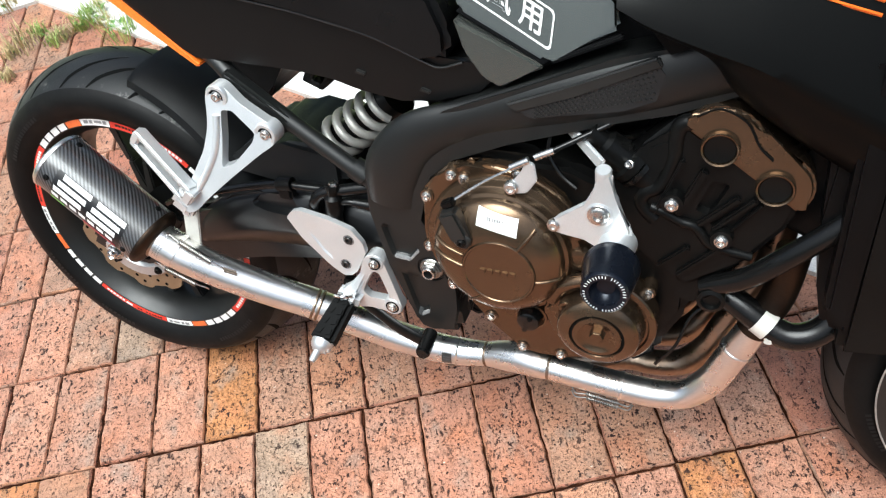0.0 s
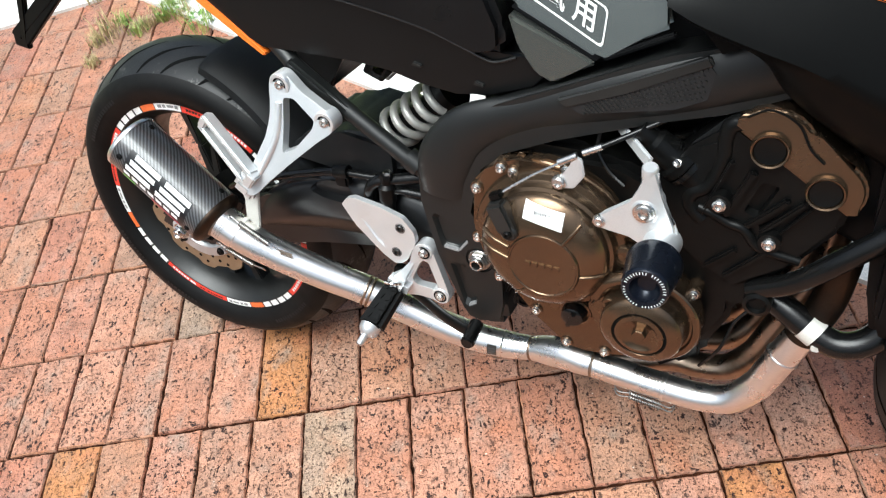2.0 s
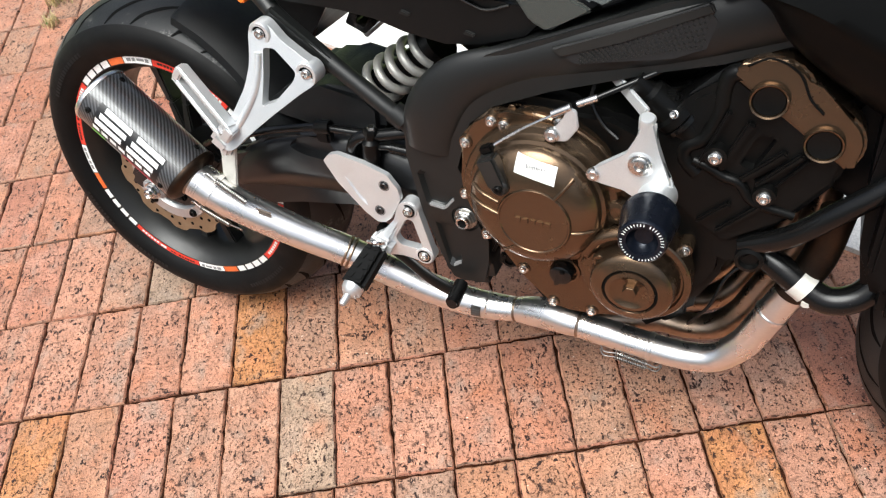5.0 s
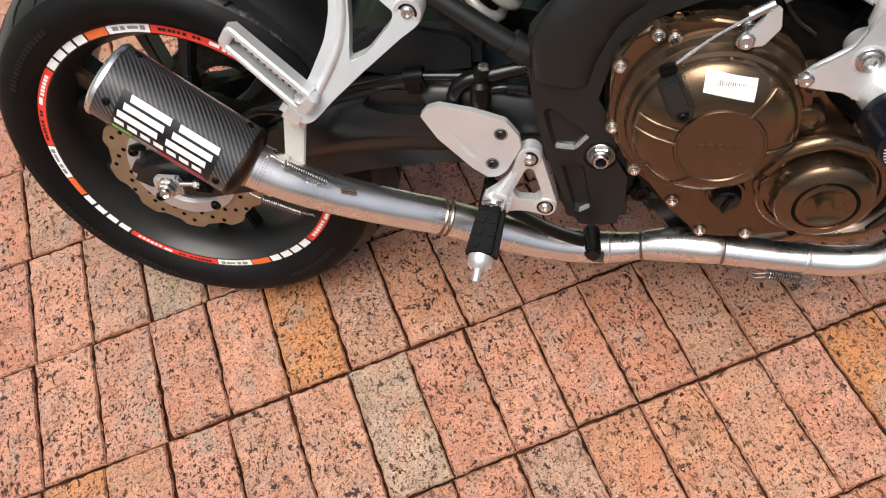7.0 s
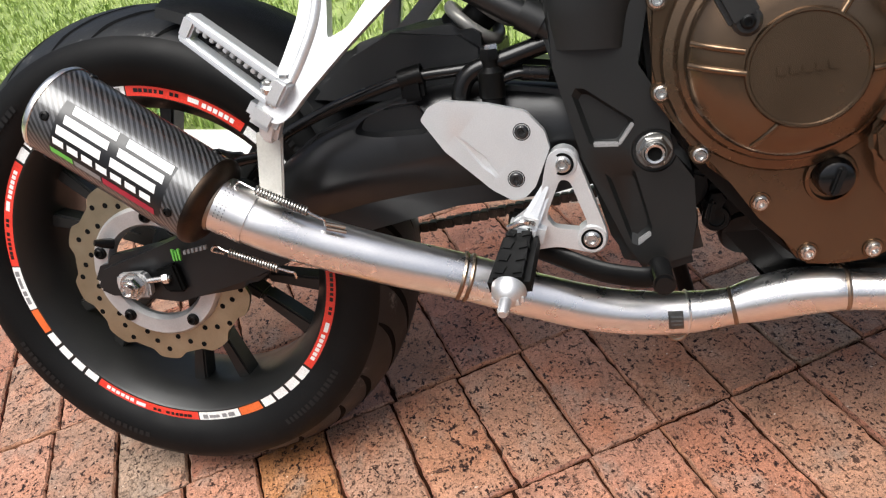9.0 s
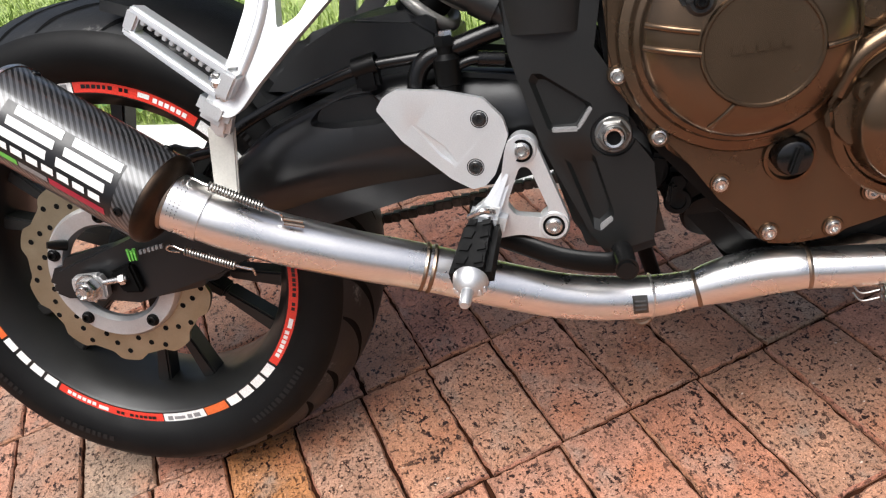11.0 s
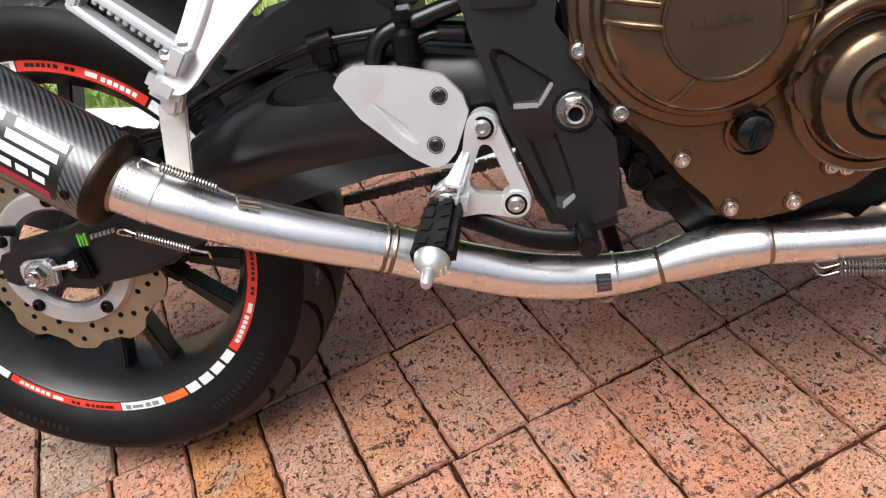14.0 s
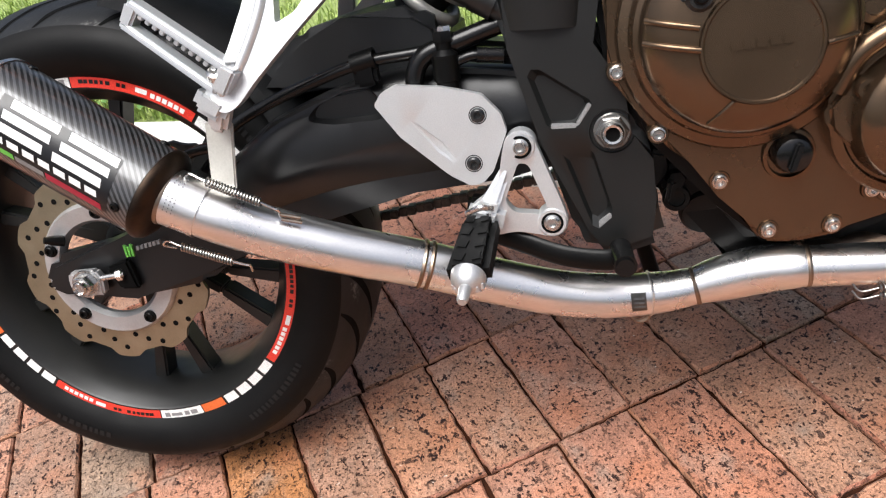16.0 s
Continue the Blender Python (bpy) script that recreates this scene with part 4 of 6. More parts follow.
def muffler_shell(r, a, b, segs=64, rows=8):
    """An open carbon sleeve with a map for its weave."""
    bm = bmesh.new()
    uv = bm.loops.layers.uv.new("UVMap")
    rot = frame_of(mw)
    grid = [[bm.verts.new(MR + mw * (a + (b - a) * j / rows) + rot @ Vector((r * math.cos(2 * math.pi * i / segs), r * math.sin(2 * math.pi * i / segs), 0))) for i in range(segs)] for j in range(rows + 1)]
    for j in range(rows):
        for i in range(segs):
            f = bm.faces.new((grid[j][i], grid[j][(i + 1) % segs], grid[j + 1][(i + 1) % segs], grid[j + 1][i]))
            for lp, (di, dj) in zip(f.loops, ((0, 0), (1, 0), (1, 1), (0, 1))):
                lp[uv].uv = (6.283 * r * (i + di) / segs * 10, (a + (b - a) * (j + dj) / rows) * 10)
    return bm


R_M = 0.0475
muffler = part("muffler", muffler_shell(R_M, 0.004, ml - 0.004), CARBON, bike, "short carbon fibre muffler")
part("end_cap", lathe([(0.033, 0.03), (0.033, -0.002), (0.0385, -0.004), (0.046, -0.001), (0.0484, 0.002), (0.0486, 0.006), (R_M, 0.0065)], MR, mw, 60), INOX, muffler, "steel muffler outlet cap")
part("outlet_core", lathe([(0, 0.028), (0.033, 0.028)], MR, mw, 40), GROOVE, muffler)
part("front_cap", lathe([(R_M, -0.007), (0.0486, -0.006), (0.0490, -0.002), (0.047, 0.002), (0.041, 0.006), (0.034, 0.008), (0.027, 0.009), (0, 0.009)], MF, mw, 60), BURNT, muffler, "burnt brown muffler inlet cap")


def on_muffler(s, ang, lift=0.0):
    """A place on the muffler: s along its axis from the rear, ang degrees down from its outward side."""
    out = (Vector((0, -1, 0)) - mw * mw.dot(Vector((0, -1, 0)))).normalized()
    upw = out.cross(mw).normalized()
    if upw.z < 0:
        upw = -upw
    a = radians(ang - 36)
    return MR + mw * s + (out * math.cos(a) - upw * math.sin(a)) * (R_M + lift)


def decal(quads, lift, bm):
    """Pieces of film on the muffler, each (s0, s1, a0, a1, slant)."""
    for s0, s1, a0, a1, sl in quads:
        n, m = 4, max(2, int(abs(a1 - a0) / 5))
        g = [[bm.verts.new(on_muffler(s0 + (s1 - s0) * i / n + sl * j / m, a0 + (a1 - a0) * j / m, lift)) for i in range(n + 1)] for j in range(m + 1)]
        for j in range(m):
            for i in range(n):
                bm.faces.new((g[j][i], g[j][i + 1], g[j + 1][i + 1], g[j + 1][i]))
    return bm


part("badge_ground", decal([(0.030, 0.158, -8, 62, 0.004)], 0.0004, bmesh.new()), BLACKINK, muffler)
for s0, s1 in ((0.037, 0.089), (0.099, 0.152)):
    for q in ((s0 + 0.004, s1 + 0.003, -7, 3.5, 0.002), (s0 + 0.001, s1, 8, 18, 0.002), (s0 - 0.002, s1 - 0.003, 22.5, 33, 0.002)):
        part("badge_shape", decal([q], 0.0008, bmesh.new()), WHITE, muffler)
bars_ = [(0.035 + 0.0168 * k, 0.0475 + 0.0168 * k, 38.5, 46.5, 0.002) for k in range(7)]
part("badge_print", decal(bars_, 0.0008, bmesh.new()), WHITE, muffler)
part("badge_red_bar", decal([(0.095, 0.155, 52, 61, 0.002)], 0.0008, bmesh.new()), REDINK, muffler)
part("badge_green_bar", decal([(0.034, 0.06, 53, 60, 0.002)], 0.0008, bmesh.new()), GREENINK, muffler)
part("badge_white_bar", decal([(0.062, 0.093, 53, 60, 0.002)], 0.0008, bmesh.new()), GREYINK, muffler)
for s in (0.020, ml - 0.020):
    for a in (-70, 22 if s < 0.1 else 46, 100):
        p = on_muffler(s, a)
        c = MR + mw * s
        part("rivet", lathe([(0, -0.001), (0.0052, -0.001), (0.0046, 0.0016), (0.0024, 0.0022), (0.0022, 0.001), (0, 0.001)], p, p - c, 14), ENGINE, muffler)

PIPE = [(0.166, -0.207, 0.430, 0.0265), (0.215, -0.203, 0.398, 0.0268), (0.270, -0.190, 0.366, 0.0262), (0.340, -0.172, 0.332, 0.0255), (0.403, -0.155, 0.304, 0.0248), (0.470, -0.143, 0.273, 0.0245), (0.535, -0.132, 0.247, 0.0243), (0.590, -0.125, 0.235, 0.0235), (0.635, -0.119, 0.231, 0.0220), (0.673, -0.115, 0.233, 0.0195)]
link = part("link_pipe", tube(PIPE, segs=32, steps=7), INOX, bike, "brushed stainless exhaust link pipe")


def weld(p, way, r, name="weld_bead", mat=HEAT, wide=0.0022, parent=link):
    return part(name, lathe([(r - 0.002, -wide * 1.6), (r + 0.0007, -wide), (r + 0.0016, 0), (r + 0.0007, wide), (r - 0.002, wide * 1.6)], p, way, 36), mat, parent)


weld((0.400, -0.1557, 0.3055), (0.130, 0.029, -0.059), 0.0253, wide=0.0019)
weld((0.407, -0.1542, 0.3023), (0.130, 0.029, -0.059), 0.0253, wide=0.0019)
weld((0.673, -0.115, 0.233), (0.04, 0.0, 0.006), 0.0195)
part("slip_collar", tube([(0.172, -0.2065, 0.4265, 0.0295), (0.205, -0.204, 0.405, 0.0292)], segs=36, steps=1), INOX, link, "steel slip collar with etched marks")
part("collar_rim", lathe([(0.027, -0.004), (0.0305, -0.003), (0.0312, 0), (0.0305, 0.003), (0.027, 0.004)], (0.173, -0.2065, 0.426), (0.033, 0.002, -0.022), 36), HEAT, link)
etch = bmesh.new()
for k in range(3):
    for j in range(12):
        a = radians(-30 - 7 * j)
        c = Vector((0.180 + 0.0035 * k, -0.206, 0.4215 - 0.0024 * k))
        ax_ = Vector((0.033, 0.002, -0.022)).normalized()
        o = (Vector((0, -1, 0)) - ax_ * ax_.dot(Vector((0, -1, 0)))).normalized()
        u = ax_.cross(o)
        q = c + (o * math.cos(a + 0.55) + u * math.sin(a + 0.55)) * 0.02975
        box(q, (0.0009, 0.0003, 0.0015), 0, None, etch)
part("etched_print", etch, GREYINK, link)
for a, b, a2, b2 in (((0.222, -0.216, 0.437), (0.272, -0.216, 0.409), (0.206, -0.214, 0.446), (0.285, -0.212, 0.398)), ((0.175, -0.214, 0.374), (0.224, -0.212, 0.351), (0.160, -0.212, 0.381), (0.238, -0.207, 0.343))):
    a, b, a2, b2 = Vector(a), Vector(b), Vector(a2), Vector(b2)
    s = part("retaining_spring", coil(a, b, 0.0040, 0.0010, 19, segs=6, per=10), DARKSTEEL, link, "thin exhaust retaining spring")
    part("spring_hook", tube([tuple(a2 + Vector((0.002, 0.010, -0.012))), tuple(a2 + Vector((-0.006, 0.002, -0.005))), tuple(a2), tuple(a.lerp(a2, 0.35)), tuple(a + (b - a) * 0.02)], 0.0013, 8), STEEL, s)
    part("spring_hook", tube([tuple(b - (b - a) * 0.02), tuple(b.lerp(b2, 0.7)), tuple(b2), tuple(b2 + Vector((-0.002, 0.006, -0.008)))], 0.0013, 8), STEEL, s)
for d in (0.0, -0.007):
    part("spring_lug", tube([(0.284, -0.208, 0.393 + d * 0.7), (0.302, -0.203, 0.3855 + d * 0.7)], 0.0020, 8, 1), HEAT, link)


def wrap(x0, x1, a0, a1, lift):
    """A thin sheet round the link pipe near its front end, from a0 to a1 degrees below its outward side."""
    bm = bmesh.new()
    grid = []
    for i in range(4):
        x = x0 + (x1 - x0) * i / 3
        xs = [p[0] for p in PIPE]
        c = Vector((x, float(np.interp(x, xs, [p[1] for p in PIPE])), float(np.interp(x, xs, [p[2] for p in PIPE]))))
        r = float(np.interp(x, xs, [p[3] for p in PIPE])) + lift
        grid.append([bm.verts.new(c + Vector((0, -math.cos(radians(a0 + (a1 - a0) * j / 8)), -math.sin(radians(a0 + (a1 - a0) * j / 8)))) * r) for j in range(9)])
    for p, q in zip(grid, grid[1:]):
        for j in range(8):
            bm.faces.new((p[j], p[j + 1], q[j + 1], q[j]))
    bmesh.ops.solidify(bm, geom=bm.faces[:], thickness=0.0008)
    return bm


plate = part("id_plate", wrap(0.607, 0.622, -28, 22, 0.0011), DARKPLATE, link, "etched dark steel plate")
for k in range(3):
    part("plate_print", wrap(0.609, 0.620, -16 + 11 * k, -11 + 11 * k, 0.0015), GREYINK, plate)
weld((0.6255, -0.1203, 0.2318), (0.045, 0.006, -0.004), 0.0228, "pipe_band", INOX, 0.0012)
part("lower_lug", tube([(0.606, -0.13, 0.212), (0.612, -0.13, 0.206), (0.620, -0.13, 0.207), (0.624, -0.13, 0.212)], 0.0026, 8), HEAT, link)
col = [(0.673, -0.115, 0.233, 0.0195), (0.700, -0.117, 0.240, 0.0235), (0.740, -0.125, 0.250, 0.0245), (0.765, -0.130, 0.252, 0.0225), (0.778, -0.131, 0.252, 0.0205)]
collector = part("collector", tube(col, segs=30, steps=6), INOX, bike, "stainless exhaust collector")
weld((0.778, -0.131, 0.252), (1, -0.04, 0.0), 0.0205, parent=collector)
HEAD = [(0.770, -0.131, 0.252), (0.83, -0.133, 0.249), (0.885, -0.134, 0.246), (0.935, -0.136, 0.248), (0.975, -0.138, 0.262), (1.005, -0.138, 0.300), (1.022, -0.137, 0.345), (1.042, -0.134, 0.400), (1.062, -0.130, 0.46), (1.068, -0.128, 0.53)]
for k in range(4):
    dy, q = 0.060 * k, 1 - 0.05 * k
    pts = [(x - 0.012 * k * (x > 0.9), y + dy * min(1, max(0, (x - 0.76) / 0.12)), z - 0.004 * k + 0.006 * k, 0.0208 if k == 0 else 0.0195) for x, y, z in HEAD]
    if k == 0:
        part("header_pipe", tube(pts[:8], segs=26, steps=6), INOX, collector)
        part("header_pipe", tube(pts[7:], segs=26, steps=6), BURNT, collector, "brown heat-tinted header pipe")
    else:
        part("header_pipe", tube(pts, segs=26, steps=6), HEAT, collector, "straw-tinted header pipe")
weld((0.885, -0.134, 0.246), (1, 0, -0.02), 0.0208, "pipe_joint", INOX, 0.003, collector)
weld((1.028, -0.136, 0.362), (0.02, 0, 0.055), 0.0212, "pipe_joint", INOX, 0.003, collector)
for z in (0.226, 0.218):
    part("retaining_spring", coil((0.838, -0.150, z + 0.004), (0.885, -0.151, z), 0.0036, 0.001, 14, segs=6, per=10, bm=tube([(0.815, -0.147, z + 0.010), (0.822, -0.150, z + 0.002), (0.838, -0.150, z + 0.004)], 0.0011, 8, bm=tube([(0.885, -0.151, z), (0.900, -0.150, z - 0.003), (0.906, -0.146, z + 0.006)], 0.0011, 8))), DARKSTEEL, collector)

# engine
CASE = [(0.600, 0.56), (0.605, 0.46), (0.640, 0.40), (0.695, 0.335), (0.73, 0.285), (0.80, 0.280), (0.86, 0.30), (0.93, 0.35), (0.96, 0.42), (0.96, 0.52), (0.90, 0.58), (0.80, 0.62), (0.68, 0.62)]
engine = part("crankcase", prism(CASE, -0.150, 0.19, 0.012), ENGINE, bike, "black four-cylinder engine with bronze covers")
COVER = [(0.608, 0.500), (0.606, 0.470), (0.630, 0.432), (0.648, 0.402), (0.672, 0.382), (0.700, 0.352), (0.735, 0.298), (0.765, 0.294), (0.800, 0.298), (0.845, 0.322), (0.885, 0.335), (0.915, 0.365), (0.922, 0.410), (0.905, 0.455), (0.880, 0.485), (0.835, 0.515), (0.815, 0.550), (0.790, 0.585), (0.750, 0.608), (0.705, 0.614), (0.672, 0.602), (0.648, 0.605), (0.628, 0.585), (0.607, 0.560)]
cover = part("clutch_cover", prism(COVER, -0.166, -0.14, 0.006, segs=3), BRONZE, bike, "bronze painted clutch cover")
part("clutch_dome", lathe([(0.1058, -0.004), (0.1054, 0.005), (0.1030, 0.009), (0.0950, 0.011), (0.0931, 0.014), (0.0912, 0.022), (0.0869, 0.024), (0.0855, 0.032), (0.0813, 0.037), (0.0718, 0.0435), (0.0624, 0.0475), (0.0500, 0.0495), (0.0460, 0.0505), (0.0000, 0.051)], (0.720, -0.166, 0.497), OUT, 72), BRONZE, cover)
part("round_cap", lathe([(0.049, -0.008), (0.049, 0.001), (0.0475, 0.0032), (0.0455, 0.0032), (0.0445, 0.0018), (0, 0.0015)], (0.727, -0.216, 0.488), OUT, 56), BRONZE, cover)
em = bmesh.new()
for k in range(5):
    prism([(0.703 + 0.0098 * k, 0.4855 + 0.0002 * k), (0.7105 + 0.0098 * k, 0.4855), (0.7105 + 0.0098 * k, 0.4925), (0.703 + 0.0098 * k, 0.4925)], -0.2200, -0.216, 0.0006, em)
part("embossed_mark", em, BRONZE, cover)
DOME = ((0, 0.046, 0.050, 0.0624, 0.0718, 0.0813, 0.0855, 0.0869, 0.0912, 0.0931), (0.051, 0.0505, 0.0495, 0.0475, 0.0435, 0.037, 0.032, 0.024, 0.022, 0.014))


def dome_y(x, z):
    return -0.166 - float(np.interp(math.hypot(x - 0.720, z - 0.497), *DOME))


for (x0, z0), (x1, z1), r in (((0.680, 0.508), (0.640, 0.518), 0.0030), ((0.680, 0.490), (0.637, 0.500), 0.0030), ((0.704, 0.444), (0.684, 0.425), 0.0022), ((0.776, 0.481), (0.806, 0.483), 0.0026), ((0.752, 0.528), (0.772, 0.556), 0.0028)):
    pts = [(x0 + (x1 - x0) * k / 6, z0 + (z1 - z0) * k / 6) for k in range(7)]
    part("dome_rib", tube([(x, dome_y(x, z) - 0.0004, z) for x, z in pts], r, 12, 3), BRONZE, cover)
part("sensor_boss", prism([(0.655, 0.552), (0.683, 0.568), (0.700, 0.545), (0.690, 0.518), (0.668, 0.524)], -0.206, -0.18, 0.006), BRONZE, cover)
sensor = part("speed_sensor", box((0.672, -0.214, 0.552), (0.026, 0.022, 0.044), 0.004, Matrix.Rotation(radians(-25), 3, "Y"), bm=lathe([(0, 0), (0.012, 0), (0.012, 0.014), (0.009, 0.017), (0, 0.017)], (0.682, -0.206, 0.532), OUT, 22)), RIMPAINT, bike, "black plastic speed sensor")
part("sensor_screw", bolt((0.682, -0.224, 0.532), 0.0045, tall=0.004), ENGINE, sensor)
stick = bmesh.new()
STK = (0.699, 0.556), (0.751, 0.546), (0.752, 0.569), (0.700, 0.578)
g = []
for j in range(5):
    row = []
    for i in range(9):
        u, v = i / 8, j / 4
        x = (STK[0][0] * (1 - u) + STK[1][0] * u) * (1 - v) + (STK[3][0] * (1 - u) + STK[2][0] * u) * v
        z = (STK[0][1] * (1 - u) + STK[1][1] * u) * (1 - v) + (STK[3][1] * (1 - u) + STK[2][1] * u) * v
        row.append(stick.verts.new((x, dome_y(x, z) - 0.0012, z)))
    g.append(row)
for j in range(4):
    for i in range(8):
        stick.faces.new((g[j][i], g[j][i + 1], g[j + 1][i + 1], g[j + 1][i]))
part("paper_label", stick, WHITE, cover, "white barcode label on bronze cover")
code = bmesh.new()
rnd = random.Random(3)
for i in range(14):
    x = 0.712 + 0.0021 * i
    y = dome_y(x, 0.566) - 0.0025
    w = rnd.choice((0.0005, 0.0008, 0.0011))
    z = 0.563 - 0.18 * (x - 0.72)
    code.faces.new([code.verts.new(v) for v in ((x, y, z - 0.005), (x + w, y, z - 0.005), (x + w, y, z + 0.006), (x, y, z + 0.006))])
part("barcode_bars", code, GREYINK, cover)
for x, z in ((0.614, 0.474), (0.645, 0.413), (0.697, 0.363), (0.740, 0.311), (0.797, 0.310), (0.842, 0.337), (0.616, 0.555), (0.652, 0.593), (0.669, 0.590), (0.740, 0.606), (0.915, 0.375), (0.910, 0.457), (0.829, 0.340)):
    lug = lathe([(0.0098, -0.02), (0.0098, 0.003), (0.009, 0.005), (0, 0.005)], (x, -0.163, z), OUT, 20)
    b = part("bolt_lug", lug, BRONZE, cover)
    part("cover_bolt", bolt((x, -0.168, z), 0.0054), STEEL, cover)
crank = part("crank_cover", lathe([(0.071, -0.02), (0.071, 0.008), (0.069, 0.010), (0.0625, 0.0105), (0.0605, 0.007), (0.0580, 0.007), (0.0550, 0.020), (0.0535, 0.030), (0.0515, 0.0335), (0.0460, 0.0360), (0.0400, 0.0378), (0.036, 0.039), (0.0345, 0.036), (0.0325, 0.036), (0.0315, 0.039), (0.026, 0.040), (0.021, 0.036), (0.014, 0.034), (0, 0.034)], (0.856, -0.176, 0.408), OUT, 64), BRONZE, cover, "round bronze crank end cover")
part("hex_plug", hexagon((0.856, -0.209, 0.408), 0.0095, 0.007), BRONZE, cover)
part("seal_ring", lathe([(0.0320, 0), (0.0335, 0.0006), (0.0350, 0)], (0.856, -0.2128, 0.408), OUT, 56), GROOVE, cover)
part("cover_step", prism([(0.780, 0.424), (0.800, 0.448), (0.812, 0.446), (0.822, 0.432), (0.812, 0.386), (0.795, 0.386), (0.782, 0.402)], -0.192, -0.16, 0.007, segs=3), BRONZE, cover)
for x, z in ((0.811, 0.436), (0.822, 0.381)):
    part("step_boss", lathe([(0.0095, -0.03), (0.0095, 0.006), (0.0080, 0.0085), (0.0045, 0.0085), (0.0040, 0.006), (0, 0.006)], (x, -0.192, z), OUT, 22), BRONZE, cover)
part("cover_arch", tube([(0.790, -0.185, 0.435), (0.808, -0.19, 0.466), (0.845, -0.19, 0.482), (0.885, -0.188, 0.470)], 0.010, 12), BRONZE, cover)
for x, z, r in ((0.822, 0.500, 0.017), (0.815, 0.545, 0.016)):
    part("cast_boss", lathe([(r * 1.15, -0.01), (r * 1.1, 0.006), (r * 0.9, 0.012), (r * 0.55, 0.013), (r * 0.5, 0.010), (0, 0.010)], (x, -0.168, z), OUT, 26), BRONZE, cover)
filler = part("oil_filler_cap", lathe([(0.0175, -0.01), (0.0175, 0.004), (0.0165, 0.007), (0.015, 0.012), (0.012, 0.0135), (0, 0.0135)], (0.757, -0.172, 0.382), OUT, 34, wobble=lambda a, r: 1 + 0.012 * math.sin(18 * a)), GLOSSY, bike, "black ribbed oil filler cap")
part("cap_grip", box((0.757, -0.188, 0.382), (0.007, 0.010, 0.026), 0.002, Matrix.Rotation(radians(20), 3, "Y")), GLOSSY, filler)
part("filler_neck", lathe([(0.025, -0.012), (0.0225, 0.002), (0.0195, 0.003), (0.0185, -0.002)], (0.757, -0.168, 0.380), OUT, 36), BRONZE, cover)
part("gearbox_top", prism([(0.60, 0.54), (0.62, 0.60), (0.66, 0.635), (0.76, 0.625), (0.82, 0.58), (0.80, 0.55)], -0.135, 0.12, 0.01), ENGINE, engine)
part("oil_filter", lathe([(0, 0), (0.026, 0), (0.026, 0.035), (0.023, 0.04), (0, 0.04)], (0.690, -0.06, 0.315), (0, -1, -0.25), 32), ENGINE, engine)
part("sump", prism([(0.62, 0.40), (0.64, 0.33), (0.70, 0.29), (0.72, 0.225), (0.86, 0.23), (0.93, 0.29), (0.93, 0.36)], -0.10, 0.14, 0.012), ENGINE, engine)
part("drain_bolt", hexagon((0.662, -0.108, 0.352), 0.010, 0.014, bm=lathe([(0, 0), (0.015, 0), (0.015, 0.004), (0, 0.004)], (0.662, -0.106, 0.352), OUT, 20)), ENGINE, engine)
part("switch_body", box((0.640, -0.125, 0.372), (0.018, 0.03, 0.036), 0.004, Matrix.Rotation(radians(20), 3, "Y")), ENGINE, engine)
part("inspection_plug", lathe([(0.024, -0.02), (0.024, 0.0), (0.022, 0.003), (0.0, 0.004)], (0.633, -0.112, 0.368), OUT, 30, bm=box((0.633, -0.118, 0.368), (0.006, 0.010, 0.038), 0.002, Matrix.Rotation(radians(18), 3, "Y"))), ENGINE, engine)
part("plug_ring", lathe([(0.0125, -0.01), (0.0140, 0.0), (0.0125, 0.003), (0.0085, 0.003), (0.0080, 0.0), (0, -0.001)], (0.661, -0.116, 0.332), OUT, 26), ENGINE, engine)
part("side_switch", box((0.655, -0.13, 0.345), (0.008, 0.012, 0.022), 0.003, Matrix.Rotation(radians(12), 3, "Y")), ENGINE, engine)

# the covers draw in towards the sump
for ob in (engine, cover, *cover.children):
    for v in ob.data.vertices:
        if v.co.z < 0.405:
            d = 0.2 * (0.405 - v.co.z)
            v.co.y += d
            v.co.z -= 0.54 * d

# clutch arm and cable
arm = part("clutch_arm", prism([(0.728, 0.602), (0.735, 0.588), (0.755, 0.592), (0.768, 0.612), (0.764, 0.634), (0.752, 0.638), (0.750, 0.622), (0.742, 0.610)], -0.184, -0.179, 0.0015), SILVER, bike, "bright steel clutch release bracket")
part("arm_bolt", bolt((0.736, -0.184, 0.598), 0.0075), STEEL, arm)
cable = part("clutch_cable", tube([(0.662, -0.207, 0.577), (0.70, -0.192, 0.603), (0.742, -0.182, 0.628)], 0.0018, 8), STEEL, bike, "clutch cable with bright ends")
part("cable_adjuster", tube([(0.735, -0.183, 0.625), (0.757, -0.180, 0.637)], 0.005, 12, 1, bm=tube([(0.764, -0.179, 0.641), (0.786, -0.176, 0.652)], 0.0045, 12, 1)), STEEL, cable)
part("cable_sheath", tube([(0.784, -0.176, 0.651), (0.82, -0.160, 0.668), (0.86, -0.135, 0.686), (0.90, -0.09, 0.71)], 0.0036, 10), HOSE, cable)
part("cable_fork", box((0.662, -0.208, 0.578), (0.018, 0.012, 0.010), 0.002, Matrix.Rotation(radians(-28), 3, "Y")), ENGINE, cable)
part("breather_tube", tube([(0.775, -0.14, 0.66), (0.772, -0.145, 0.63), (0.788, -0.15, 0.605), (0.81, -0.155, 0.59)], 0.003, 8), HOSE, bike)

# cylinder block, head and cam cover, leaning forward
UPW, FWD = Vector((0.545, 0, 0.838)), Vector((0.838, 0, -0.545))
C1 = Vector((0.966, -0.165, 0.673))


